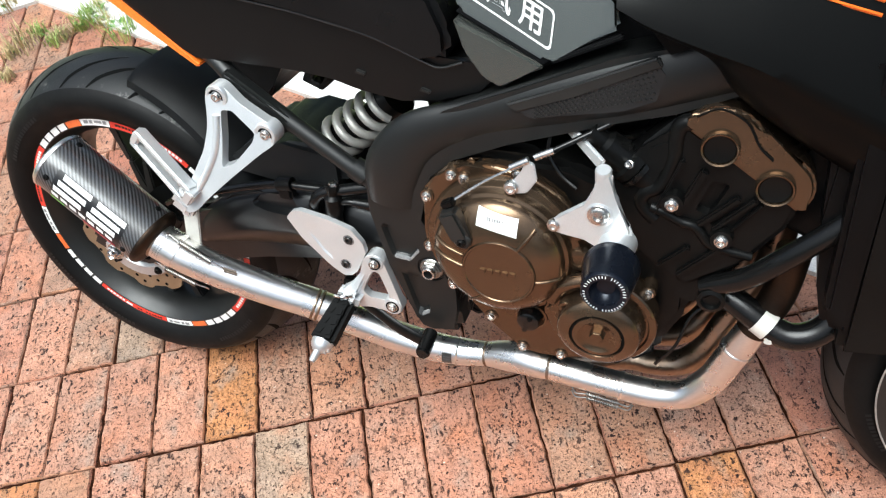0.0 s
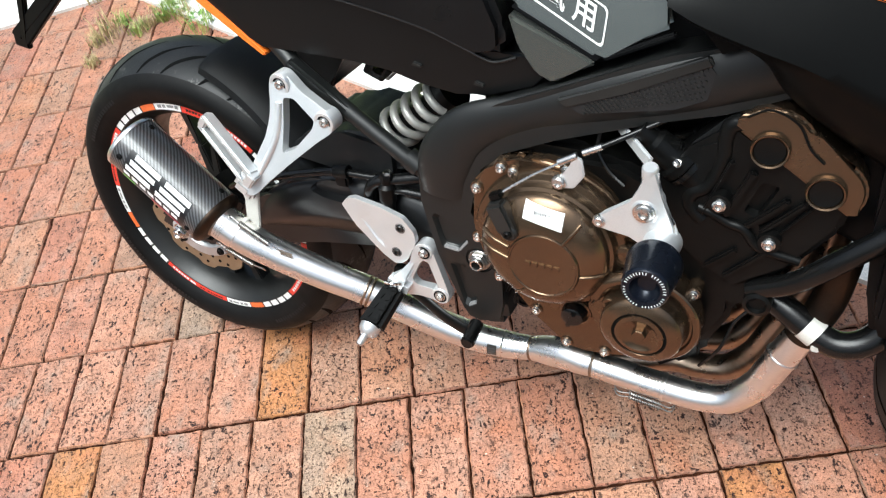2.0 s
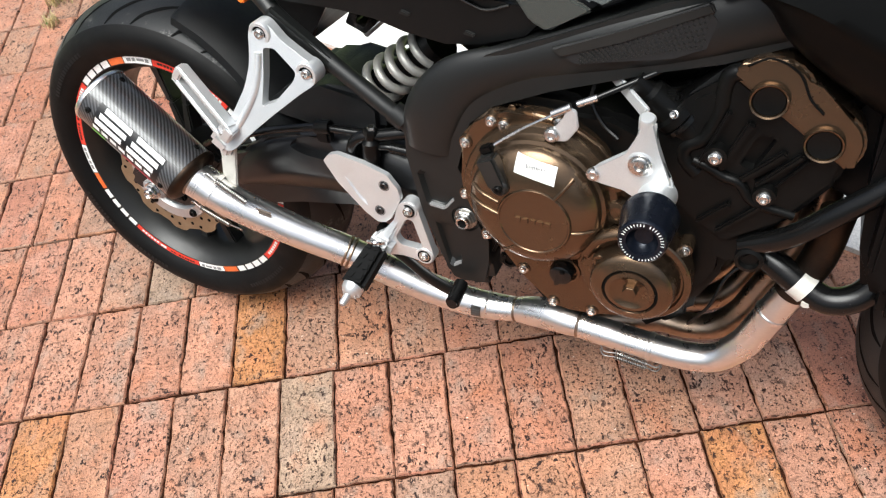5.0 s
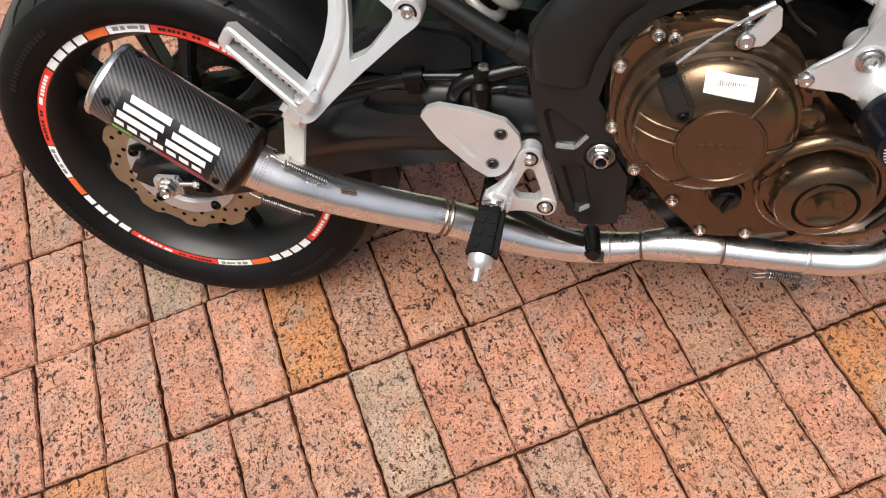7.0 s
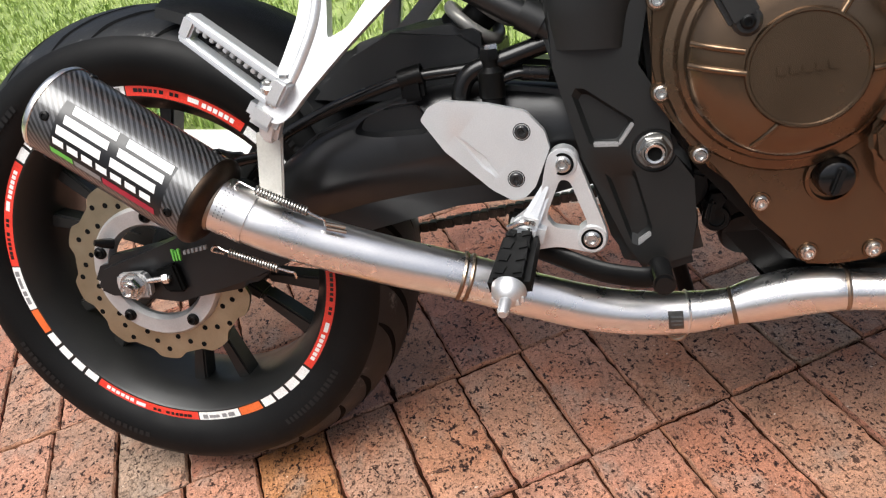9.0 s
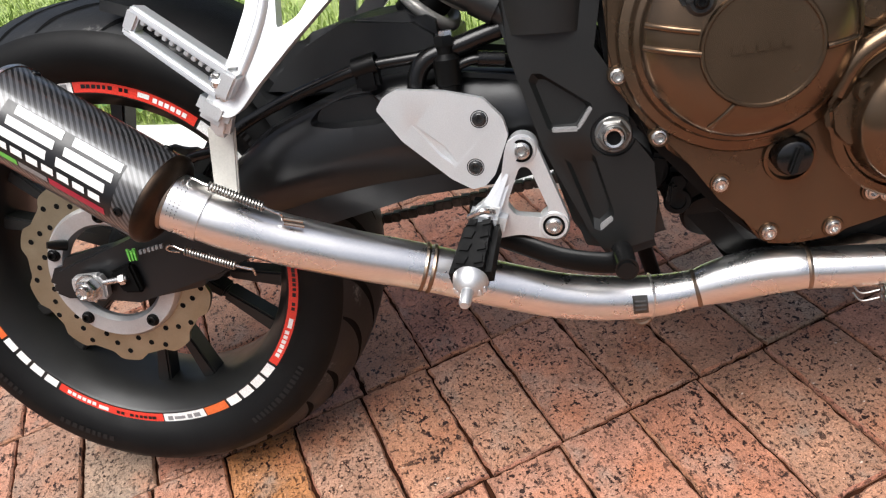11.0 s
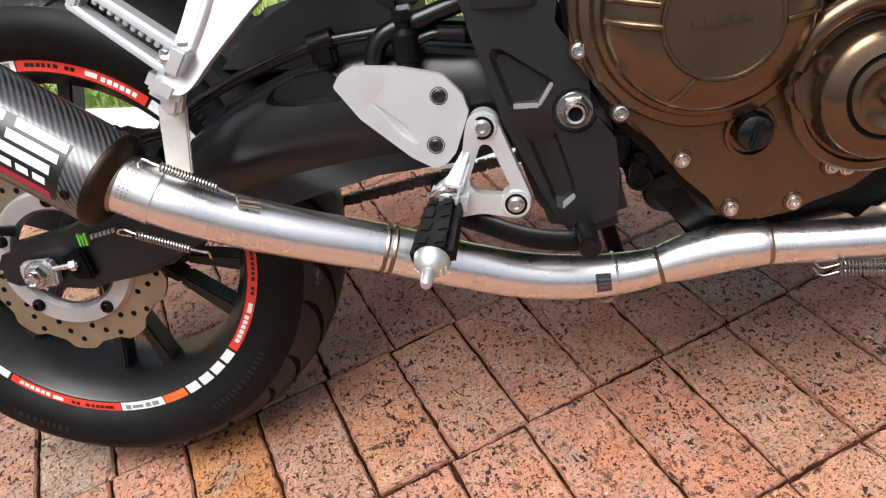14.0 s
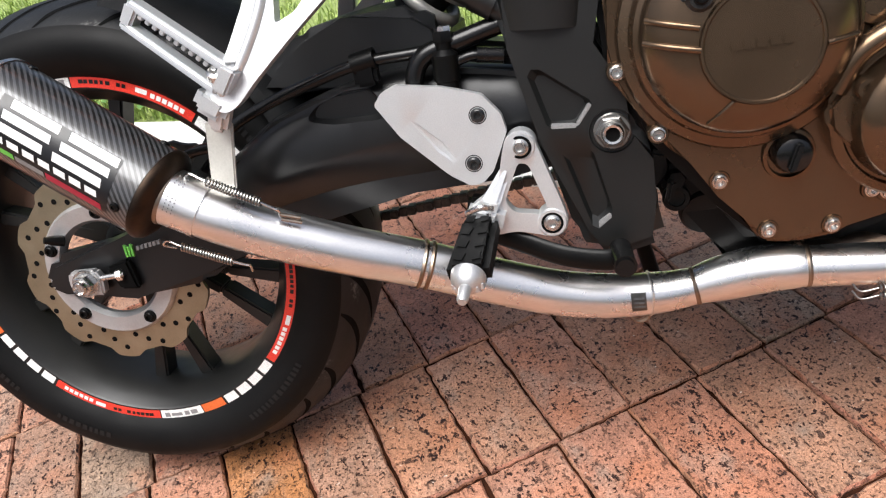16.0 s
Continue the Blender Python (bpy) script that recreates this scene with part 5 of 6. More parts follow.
def head_pt(f, u):
    """x and z of a place f ahead of the first cam end and u above it, along the tilted cylinders."""
    p = C1 + FWD * f + UPW * u
    return (p.x, p.z)


block = part("cylinder_block", prism([head_pt(-0.054, 0.0), head_pt(-0.064, -0.06), head_pt(-0.068, -0.118), head_pt(-0.04, -0.18), head_pt(0.10, -0.18), head_pt(0.125, -0.11), head_pt(0.125, -0.03), head_pt(0.110, 0.0)], -0.158, 0.158, 0.008), ENGINE, bike, "black finned cylinder block and head")
for x0, z0, x1, z1, w in ((0.955, 0.642, 0.931, 0.578, 0.010), (0.996, 0.612, 0.955, 0.568, 0.0085), (1.014, 0.613, 0.972, 0.564, 0.0075), (1.021, 0.608, 0.992, 0.566, 0.003), (0.950, 0.534, 0.916, 0.499, 0.007), (0.976, 0.460, 1.018, 0.499, 0.008), (0.985, 0.540, 0.940, 0.490, 0.008), (0.930, 0.652, 0.905, 0.574, 0.006)):
    part("cast_rib", bar((x0, -0.1605, z0), (x1, -0.1605, z1), w, w * 0.9, 0.010, bevel=0.0022), ENGINE, block)
cut(block, pocket(rounded([(0.964, 0.628), (0.984, 0.625), (0.966, 0.580), (0.950, 0.586)], 0.004), -0.158, 0.010, 0.15))
cut(block, pocket(rounded([(1.000, 0.600), (1.008, 0.600), (0.975, 0.566), (0.968, 0.570)], 0.002), -0.158, 0.006, 0.1))
part("head_lug", casting(rounded([(0.890, 0.660), (0.911, 0.671), (0.914, 0.640), (0.902, 0.628), (0.893, 0.634)], 0.004), [], -0.160, -0.120, 0.003), ENGINE, block)
part("head_edge", tube([(0.934, -0.153, 0.697), (0.923, -0.153, 0.691), (0.919, -0.153, 0.675), (0.919, -0.153, 0.650), (0.909, -0.153, 0.613), (0.892, -0.153, 0.599), (0.888, -0.153, 0.587), (0.894, -0.153, 0.575), (0.906, -0.153, 0.564)], 0.010, 16), ENGINE, block)
part("head_flange", tube([(0.900, -0.158, 0.582), (0.917, -0.160, 0.578), (0.936, -0.161, 0.569), (0.954, -0.161, 0.564), (0.968, -0.160, 0.546), (0.983, -0.159, 0.538), (1.02, -0.156, 0.53)], 0.0060, 14), ENGINE, block)

part("throttle_rack", box((0.86, 0.03, 0.665), (0.15, 0.24, 0.08), 0.012), ENGINE, block)
arch = [head_pt(-0.050, -0.006)]
arch += [head_pt(0.048 * math.cos(a), 0.002 + 0.046 * math.sin(a)) for a in np.linspace(3.05, 0.95, 9)]
arch += [head_pt(0.0755 + 0.042 * math.cos(a), 0.0 + 0.040 * math.sin(a)) for a in np.linspace(1.45, 0.0, 7)]
arch += [head_pt(0.118, -0.010)]
arch = [(float(x), float(z)) for x, z in arch]
camcover = part("cam_cover", prism(arch, -0.163, 0.163, 0.006, segs=3), BRONZE, bike, "bronze cam cover")
for c in (C1, C1 + FWD * 0.0755):
    part("cam_end_ring", lathe([(0.0170, -0.02), (0.0215, -0.02), (0.0208, 0.003), (0.0196, 0.005), (0.0178, 0.004), (0.0170, -0.002)], c, OUT, 44), BRONZE, camcover)
    part("cam_plug", lathe([(0.0176, -0.012), (0.0176, 0.001), (0.0160, 0.0025), (0.0140, 0.0020), (0, 0.0020)], c, OUT, 40), ENGINE, camcover)
# a thin near-black bead paints the shade of the cover's crease
part("cover_crease", tube([(*[head_pt(-0.043, 0.014)[0]], -0.1645, head_pt(-0.043, 0.014)[1]), (head_pt(-0.03, 0.036)[0], -0.1645, head_pt(-0.03, 0.036)[1]), (head_pt(0.0, 0.041)[0], -0.1645, head_pt(0.0, 0.041)[1]), (head_pt(0.028, 0.028)[0], -0.1645, head_pt(0.028, 0.028)[1]), (head_pt(0.05, 0.024)[0], -0.1645, head_pt(0.05, 0.024)[1])], 0.0013, 8), GROOVE, camcover)
part("coil_bracket", prism([(0.945, 0.722), (0.958, 0.745), (0.975, 0.755), (0.970, 0.735)], -0.15, -0.14, 0.002), BRONZE, camcover)
for x, y, z in ((0.924, -0.172, 0.598), (0.984, -0.170, 0.556)):
    lug = part("block_lug", lathe([(0, -0.02), (0.014, -0.02), (0.0125, 0.004), (0, 0.004)], (x, y + 0.004, z), OUT, 22), ENGINE, block)
    part("block_bolt", bolt((x, y - 0.001, z), 0.0062), STEEL, block)
part("throttle_body", lathe([(0, 0), (0.022, 0), (0.022, 0.04), (0.026, 0.042), (0.026, 0.052), (0.020, 0.055), (0.018, 0.085), (0.012, 0.09), (0.012, 0.11), (0, 0.11)], (0.905, -0.135, 0.600), (-0.75, -0.15, 0.62), 28), ENGINE, block)
part("intake_clamp", lathe([(0.0235, 0), (0.0285, 0.001), (0.0285, 0.007), (0.0235, 0.008)], (0.880, -0.138, 0.621), (-0.75, -0.15, 0.62), 30), HOSE, block)
part("clamp_screw", bolt((0.872, -0.166, 0.640), 0.004, (-0.3, -0.9, 0.4), 0.006), STEEL, block)
part("injector_plug", box((0.862, -0.15, 0.655), (0.02, 0.014, 0.012), 0.003), ENGINE, block)
part("loom", tube([(0.80, -0.08, 0.66), (0.85, -0.10, 0.64), (0.90, -0.12, 0.67), (0.95, -0.12, 0.73)], 0.008, 10), HOSE, bike)

# crash bobbin and its bracket
BR = [(0.785, 0.572), (0.800, 0.583), (0.834, 0.604), (0.842, 0.622), (0.842, 0.648), (0.860, 0.652), (0.862, 0.618), (0.886, 0.582), (0.890, 0.556), (0.868, 0.548), (0.848, 0.545), (0.835, 0.562), (0.806, 0.566), (0.790, 0.560)]
bracket = part("slider_bracket", prism(BR, -0.212, -0.202, 0.004, segs=3), SILVER, bike, "silver crash bobbin bracket")
part("bracket_boss", lathe([(0, -0.03), (0.018, -0.03), (0.018, 0.001), (0.015, 0.003), (0, 0.003)], (0.848, -0.210, 0.596), OUT, 28), SILVER, bracket)
part("boss_bolt", bolt((0.848, -0.212, 0.596), 0.0105, tall=0.005), STEEL, bracket)
part("corner_bolt", bolt((0.796, -0.212, 0.572), 0.006, tall=0.004), STEEL, bracket)
part("bracket_strut", bar((0.846, -0.190, 0.648), (0.782, -0.120, 0.662), 0.016, 0.014, 0.006, bm=lathe([(0, -0.02), (0.0095, -0.02), (0.0095, 0.004), (0.008, 0.006), (0, 0.006)], (0.849, -0.204, 0.648), (0, -0.3, 1), 20)), SILVER, bracket)
part("bobbin_stalk", lathe([(0, -0.025), (0.023, -0.025), (0.020, -0.002), (0.021, 0.012), (0.028, 0.017), (0.0285, 0.020), (0, 0.020)], (0.872, -0.229, 0.557), (0.03, -1, 0.06), 32), SILVER, bracket)
bob = part("crash_bobbin", lathe([(0, 0), (0.0315, 0), (0.0325, 0.003), (0.0315, 0.012), (0.0270, 0.048), (0.0262, 0.053), (0.0245, 0.055), (0.017, 0.054), (0.0155, 0.048), (0.010, 0.042), (0, 0.042)], (0.873, -0.250, 0.557), (0.03, -1, 0.06), 48), ANODISED, bike, "blue-black crash bobbin with printed end ring")
ink = bmesh.new()
rot = frame_of((0.03, -1, 0.06))
bc = Vector((0.873, -0.250, 0.557)) + Vector((0.03, -1, 0.06)).normalized() * 0.0556
for k in range(40):
    if k % 20 in (9, 19):
        continue
    a = 2 * math.pi * k / 40
    r0, r1 = (0.0200, 0.0235) if k < 20 else (0.0208, 0.0233)
    ink.faces.new([ink.verts.new(bc + rot @ Vector((r * math.cos(a + d), r * math.sin(a + d), -0.0008 * (r > 0.0255)))) for r, d in ((r0, -0.022), (r1, -0.022), (r1, 0.022), (r0, 0.022))])
part("ring_print", ink, WHITE, bob, smooth=0)

# coolant hoses, radiator and front parts
hose = part("coolant_hose", tube([(0.955, -0.11, 0.475), (0.985, -0.125, 0.458), (1.02, -0.14, 0.443), (1.055, -0.150, 0.426), (1.085, -0.155, 0.418), (1.115, -0.150, 0.430), (1.14, -0.135, 0.465)], 0.0175, 20), HOSE, bike, "black rubber coolant hose")
part("hose_clamp", lathe([(0.0172, -0.009), (0.0188, -0.009), (0.0188, 0.009), (0.0172, 0.009)], (1.052, -0.1495, 0.4275), (0.033, -0.01, -0.016), 32), STRAP, hose, "white spring hose clamp")
part("clamp_tab", box((1.060, -0.166, 0.414), (0.010, 0.006, 0.010), 0.0015), STRAP, hose)
part("upper_hose", tube([(0.975, -0.15, 0.470), (1.02, -0.165, 0.505), (1.06, -0.17, 0.55), (1.11, -0.165, 0.605), (1.14, -0.15, 0.65)], 0.0135, 18), HOSE, bike, "thin black coolant hose")
part("hose_union", lathe([(0, 0), (0.017, 0), (0.017, 0.016), (0.012, 0.018), (0.010, 0.012), (0, 0.012)], (0.985, -0.152, 0.462), OUT, 24), ENGINE, bike)
part("water_pump", prism([(0.93, 0.44), (0.96, 0.43), (1.0, 0.455), (1.005, 0.50), (0.96, 0.52), (0.93, 0.49)], -0.15, -0.08, 0.01), ENGINE, engine)
rad = part("radiator", prism([(1.13, 0.43), (1.20, 0.44), (1.185, 0.80), (1.115, 0.79)], -0.19, 0.19, 0.010), ENGINE, bike, "black radiator behind the front wheel")
part("radiator_edge", prism([(1.105, 0.50), (1.135, 0.46), (1.125, 0.80), (1.09, 0.80)], -0.196, -0.15, 0.006), PLASTIC, rad)
wire = part("sensor_wire", tube([(0.930, -0.165, 0.335), (0.952, -0.165, 0.375), (0.965, -0.155, 0.42), (0.99, -0.15, 0.452)], 0.0022, 8), HOSE, bike)
part("fork_leg", tube([(1.43, -0.10, 0.30), (1.26, -0.10, 0.78)], 0.026, 22, 1), ENGINE, bike)
part("fork_leg", tube([(1.43, 0.10, 0.30), (1.26, 0.10, 0.78)], 0.026, 22, 1), ENGINE, bike)

# seat, tail, side covers and tank
TAIL = [(0.02, 0.857), (0.150, 0.773), (0.210, 0.729), (0.266, 0.689), (0.308, 0.689), (0.368, 0.703), (0.423, 0.701), (0.474, 0.687), (0.516, 0.675), (0.574, 0.666), (0.625, 0.664), (0.680, 0.690), (0.710, 0.706), (0.680, 0.735), (0.631, 0.722), (0.608, 0.727), (0.547, 0.751), (0.485, 0.767), (0.420, 0.780), (0.351, 0.790), (0.22, 0.83), (0.05, 0.88)]
tail = part("tail_cowl", prism(TAIL, -0.124, 0.124, 0.008, segs=3), TANKPAINT, bike, "matt black tail and side panel")
part("bead_line", tube([(0.24, -0.124, 0.806), (0.351, -0.1265, 0.787), (0.420, -0.1265, 0.777), (0.485, -0.1265, 0.764), (0.547, -0.1265, 0.748), (0.608, -0.1265, 0.724), (0.631, -0.1265, 0.718), (0.66, -0.1265, 0.727)], 0.0020, 8), RIMPAINT, tail)
st = bmesh.new()
prism([(0.0, 0.862), (0.152, 0.768), (0.212, 0.724), (0.268, 0.683), (0.273, 0.688), (0.217, 0.733), (0.157, 0.780), (0.0, 0.877)], -0.1275, -0.10, 0.002, st)
part("orange_stripe", st, ORANGE, tail, "orange stripe along the tail edge")
for x, z in ((0.512, 0.700), (0.600, 0.684)):
    part("panel_clip", prism([(x, z), (x + 0.014, z - 0.003), (x + 0.016, z + 0.001), (x + 0.004, z + 0.005)], -0.1285, -0.12, 0.001), RIMPAINT, tail)
SEATP = [(0.20, 0.84), (0.351, 0.796), (0.420, 0.785), (0.485, 0.772), (0.547, 0.756), (0.608, 0.732), (0.632, 0.727), (0.648, 0.738), (0.647, 0.768), (0.630, 0.808), (0.60, 0.835), (0.45, 0.845), (0.30, 0.875), (0.20, 0.89)]
part("seat", prism(SEATP, -0.138, 0.138, 0.018, segs=4), SEAT, bike, "smooth black vinyl seat")
part("side_cover_strip", prism([(0.655, 0.787), (0.667, 0.748), (0.690, 0.716), (0.712, 0.706), (0.735, 0.722), (0.764, 0.736), (0.758, 0.741)], -0.142, -0.09, 0.0035), GREYPAINT, bike, "lower grey side cover")
UPPER = [(0.640, 0.84), (0.660, 0.793), (0.764, 0.744), (0.772, 0.752), (0.846, 0.785), (0.835, 0.818), (0.815, 0.90), (0.70, 0.92), (0.645, 0.87)]
side = part("side_cover", prism(UPPER, -0.146, -0.06, 0.006, segs=3), GREYPAINT, bike, "glossy dark grey side cover with white sticker")
part("side_cover_edge", bar((0.772, -0.143, 0.746), (0.850, -0.143, 0.780), 0.006, 0.006, 0.01), PLASTIC, side)
part("cover_gap", prism([(0.655, 0.790), (0.762, 0.739), (0.77, 0.745), (0.662, 0.797)], -0.139, -0.10, 0.001), PLASTIC, side)


def writing(text, size, m, material, parent, name="printed_sign"):
    cu = bpy.data.curves.new(name, "FONT")
    cu.body, cu.size, cu.extrude, cu.offset = text, size, 0.0003, size * 0.012
    cu.align_x, cu.align_y = "CENTER", "CENTER"
    tmp = new("tmp", cu)
    me = bpy.data.meshes.new_from_object(tmp.evaluated_get(bpy.context.evaluated_depsgraph_get()))
    bpy.data.objects.remove(tmp)
    me.name = name
    me.materials.clear()
    me.materials.append(material)
    ob = new(name, me)
    ob.parent = parent
    me.transform(m)
    return ob


# the sticker's frame: x along it, falling forward
STX = Vector((0.093, 0, -0.049)).normalized()
STZ = Vector((0.06, 0, 0.998))
SC = Vector((0.7205, -0.1475, 0.8065))
sm = Matrix((( STX.x, STZ.x, 0, SC.x), (0, 0, -1, SC.y), (STX.z, STZ.z, 0, SC.z), (0, 0, 0, 1)))
def frame_loop(w, h):
    return rounded([(-w, -h), (w, -h), (w, h), (-w, h)], 0.007, 5)


rim_bm = casting([(x, z) for x, z in frame_loop(0.0760, 0.0215)], [frame_loop(0.0738, 0.0193)], -0.0003, 0.0003, 0.0001, 1)
bmesh.ops.transform(rim_bm, matrix=sm @ Matrix(((1, 0, 0, -0.017), (0, 0, 1, 0), (0, 1, 0, 0), (0, 0, 0, 1))), verts=rim_bm.verts)
part("sticker_border", rim_bm, WHITE, side, "white rounded sticker frame", smooth=0)
for k, sign in enumerate("兜風用"):
    writing(sign, 0.034, sm @ Matrix.Translation((-0.0565 + 0.0435 * k, 0.0, 0)), WHITE, side)

TANK = [(0.80, 0.92), (0.832, 0.835), (0.850, 0.788), (0.90, 0.800), (1.02, 0.80), (1.15, 0.83), (1.17, 0.93), (1.05, 1.03), (0.88, 1.03)]
part("fuel_tank", prism(TANK, -0.165, 0.165, 0.03, segs=4), SHROUDBLACK, bike, "matt black fuel tank")
LOW = [(0.846, 0.826), (0.882, 0.803), (0.939, 0.779), (0.974, 0.739), (1.039, 0.695), (1.120, 0.655), (1.17, 0.66)]
FOLD = [(0.850, 0.834), (0.884, 0.817), (0.940, 0.798), (0.992, 0.782), (1.052, 0.755), (1.130, 0.722), (1.18, 0.715)]
CREST = [(0.842, 0.900), (0.890, 0.930), (0.950, 0.940), (1.020, 0.940), (1.100, 0.930), (1.170, 0.910), (1.20, 0.89)]


def shroud_mesh(sgn):
    bm = bmesh.new()
    rows = []
    for lx, lz, fx, fz, cx, cz in spline([(*a, *b, *c) for a, b, c in zip(LOW, FOLD, CREST)], 6):
        section = [(lx, lz, 0.11), (lx, lz, 0.168), (lx + (fx - lx) * 0.12, lz + (fz - lz) * 0.12, 0.177)]
        section += [(lx + (fx - lx) * k, lz + (fz - lz) * k, 0.182 + 0.019 * k) for k in (0.4, 0.7, 0.9)]
        section += [(fx, fz, 0.203)]
        section += [(fx + (cx - fx) * k, fz + (cz - fz) * k, 0.203 - 0.062 * k ** 1.15) for k in (0.06, 0.16, 0.35, 0.6, 0.85, 1.0)]
        section += [(cx, cz, 0.11)]
        rows.append([bm.verts.new((x, sgn * y, z)) for x, z, y in section])
    for a, b in zip(rows, rows[1:]):
        for i in range(len(a) - 1):
            bm.faces.new((a[i], a[i + 1], b[i + 1], b[i]))
    bm.faces.new(rows[0])
    bm.faces.new(rows[-1][::-1])
    return bm


shroud = part("tank_shroud", shroud_mesh(-1), SHROUDBLACK, bike, "matt black tank shroud with orange pinstripe", 50)
for dz in (0.0, -0.012):
    part("pinstripe", bar((1.000, -0.172 + dz * 0.35, 0.866 + dz), (1.085, -0.175 + dz * 0.35, 0.846 + dz), 0.0035, 0.0035, 0.004), ORANGE, shroud)
part("left_shroud", shroud_mesh(1), SHROUDBLACK, shroud, smooth=50)
part("air_box", box((0.80, 0, 0.78), (0.28, 0.20, 0.16), 0.02), PLASTIC, bike)
part("battery_box", box((0.60, 0.02, 0.70), (0.12, 0.16, 0.10), 0.012), PLASTIC, bike)

part("inner_fender", prism([(0.22, 0.730), (0.25, 0.665), (0.290, 0.625), (0.333, 0.612), (0.348, 0.640), (0.362, 0.674), (0.400, 0.694), (0.420, 0.720)], -0.07, 0.10, 0.006), PLASTIC, bike)
part("latch_bracket", casting(rounded([(0.383, 0.641), (0.397, 0.668), (0.430, 0.660), (0.437, 0.648), (0.414, 0.628)], 0.004), [rounded([(0.400, 0.644), (0.405, 0.656), (0.423, 0.653), (0.414, 0.638)], 0.003)], -0.050, -0.020, 0.002), GLOSSY, bike)
part("fan_shroud", prism([(1.035, 0.64), (1.045, 0.555), (1.15, 0.51), (1.15, 0.74), (1.07, 0.70)], -0.125, 0.12, 0.010), PLASTIC, bike)
part("radiator_side_cowl", prism([(1.075, 0.70), (1.083, 0.60), (1.095, 0.51), (1.112, 0.445), (1.15, 0.435), (1.15, 0.74)], -0.165, -0.04, 0.010), PLASTIC, bike)


def lean_in(ob, z0, k):
    """Lets an upright panel and its parts lean in towards the top."""
    for o in (ob, *ob.children):
        for v in o.data.vertices:
            if v.co.z > z0:
                v.co.y += k * (v.co.z - z0) * (1 if v.co.y < 0 else -1)


lean_in(side, 0.74, 0.22)

# left passenger hanger, seen through the gap behind the shock
lh = bmesh.new()
bar((0.317, 0.156, 0.662), (0.385, 0.160, 0.615), 0.017, 0.019, 0.014, lh)
bar((0.314, 0.156, 0.660), (0.262, 0.205, 0.515), 0.020, 0.026, 0.016, lh)
bar((0.385, 0.160, 0.613), (0.262, 0.203, 0.512), 0.021, 0.028, 0.016, lh)
part("left_passenger_hanger", lh, SILVER, bike)

# tail tidy behind the wheel
tt = bmesh.new()
bar((-0.12, -0.03, 0.80), (-0.395, -0.04, 0.612), 0.030, 0.022, 0.012, tt)
bar((-0.40, -0.04, 0.606), (-0.365, -0.04, 0.600), 0.022, 0.022, 0.012, tt)
bar((-0.372, -0.04, 0.604), (-0.20, -0.03, 0.74), 0.018, 0.022, 0.012, tt)
bar((-0.372, -0.04, 0.606), (-0.335, -0.04, 0.70), 0.014, 0.018, 0.012, tt)
bar((-0.14, -0.03, 0.83), (0.06, -0.03, 0.85), 0.04, 0.04, 0.06, tt)
part("tail_bracket", tt, PLASTIC, bike, "black number plate bracket")

# hoses and cables along the swingarm
part("brake_hose", tube([(0.205, -0.135, 0.452), (0.226, -0.135, 0.472), (0.271, -0.135, 0.489), (0.322, -0.135, 0.503), (0.377, -0.135, 0.514), (0.44, -0.132, 0.515), (0.50, -0.128, 0.525)], 0.0062, 12), HOSE, bike, "black brake hose along the swingarm")
part("hose_bracket", box((0.377, -0.134, 0.506), (0.024, 0.018, 0.030), 0.004), PLASTIC, bike)
part("bracket_ring", lathe([(0.008, -0.012), (0.0105, -0.012), (0.0105, 0.012), (0.008, 0.012)], (0.377, -0.135, 0.515), (1, 0, 0.15), 18), ENGINE, bike)
part("reservoir_hose", tube([(0.424, -0.140, 0.470), (0.426, -0.140, 0.495), (0.440, -0.138, 0.512), (0.475, -0.134, 0.520), (0.52, -0.128, 0.530)], 0.0095, 14), HOSE, bike, "black reservoir hose")
part("switch_lead", tube([(0.462, -0.14, 0.50), (0.485, -0.14, 0.505), (0.505, -0.135, 0.50), (0.53, -0.12, 0.50)], 0.005, 10, bm=tube([(0.488, -0.14, 0.505), (0.512, -0.134, 0.50)], 0.0075, 12, 1)), HOSE, bike)
caliper = part("brake_caliper", prism([(0.06, 0.40), (0.075, 0.43), (0.13, 0.42), (0.16, 0.40), (0.14, 0.37), (0.08, 0.37)], -0.125, -0.06, 0.008), ENGINE, bike, "black rear brake caliper")
part("caliper_hose", tube([(0.13, -0.12, 0.43), (0.16, -0.125, 0.447), (0.19, -0.13, 0.452), (0.21, -0.135, 0.455)], 0.006, 10), HOSE, caliper)
part("bleed_nipple", lathe([(0, 0), (0.007, 0), (0.006, 0.012), (0.004, 0.022), (0, 0.022)], (-0.045, -0.10, 0.36), (-0.5, -0.6, 0.3), 14), ENGINE, caliper)

# ---- grass and weeds beyond the bricks ----
def tuft(bm, x, y, z, count, tall, rnd, spread, thin=1.0):
    for _ in range(count):
        a, lean = rnd.uniform(0, 6.283), rnd.uniform(0.15, 0.8)
        h, w = tall * rnd.uniform(0.5, 1.2), rnd.uniform(0.0022, 0.0045) * thin
        bx, by = x + rnd.uniform(-spread, spread), y + rnd.uniform(-spread, spread)
        dx, dy = math.cos(a), math.sin(a)
        base = Vector((bx, by, z))
        mid = base + Vector((dx * lean * h * 0.35, dy * lean * h * 0.35, h * 0.62))
        tip = base + Vector((dx * lean * h, dy * lean * h, h * rnd.uniform(0.8, 1.0)))
        s = Vector((-dy, dx, 0)) * w
        v = [bm.verts.new(p) for p in (base - s, base + s, mid - s * 0.8, mid + s * 0.8, tip)]
        bm.faces.new((v[0], v[1], v[3], v[2]))
        bm.faces.new((v[2], v[3], v[4]))


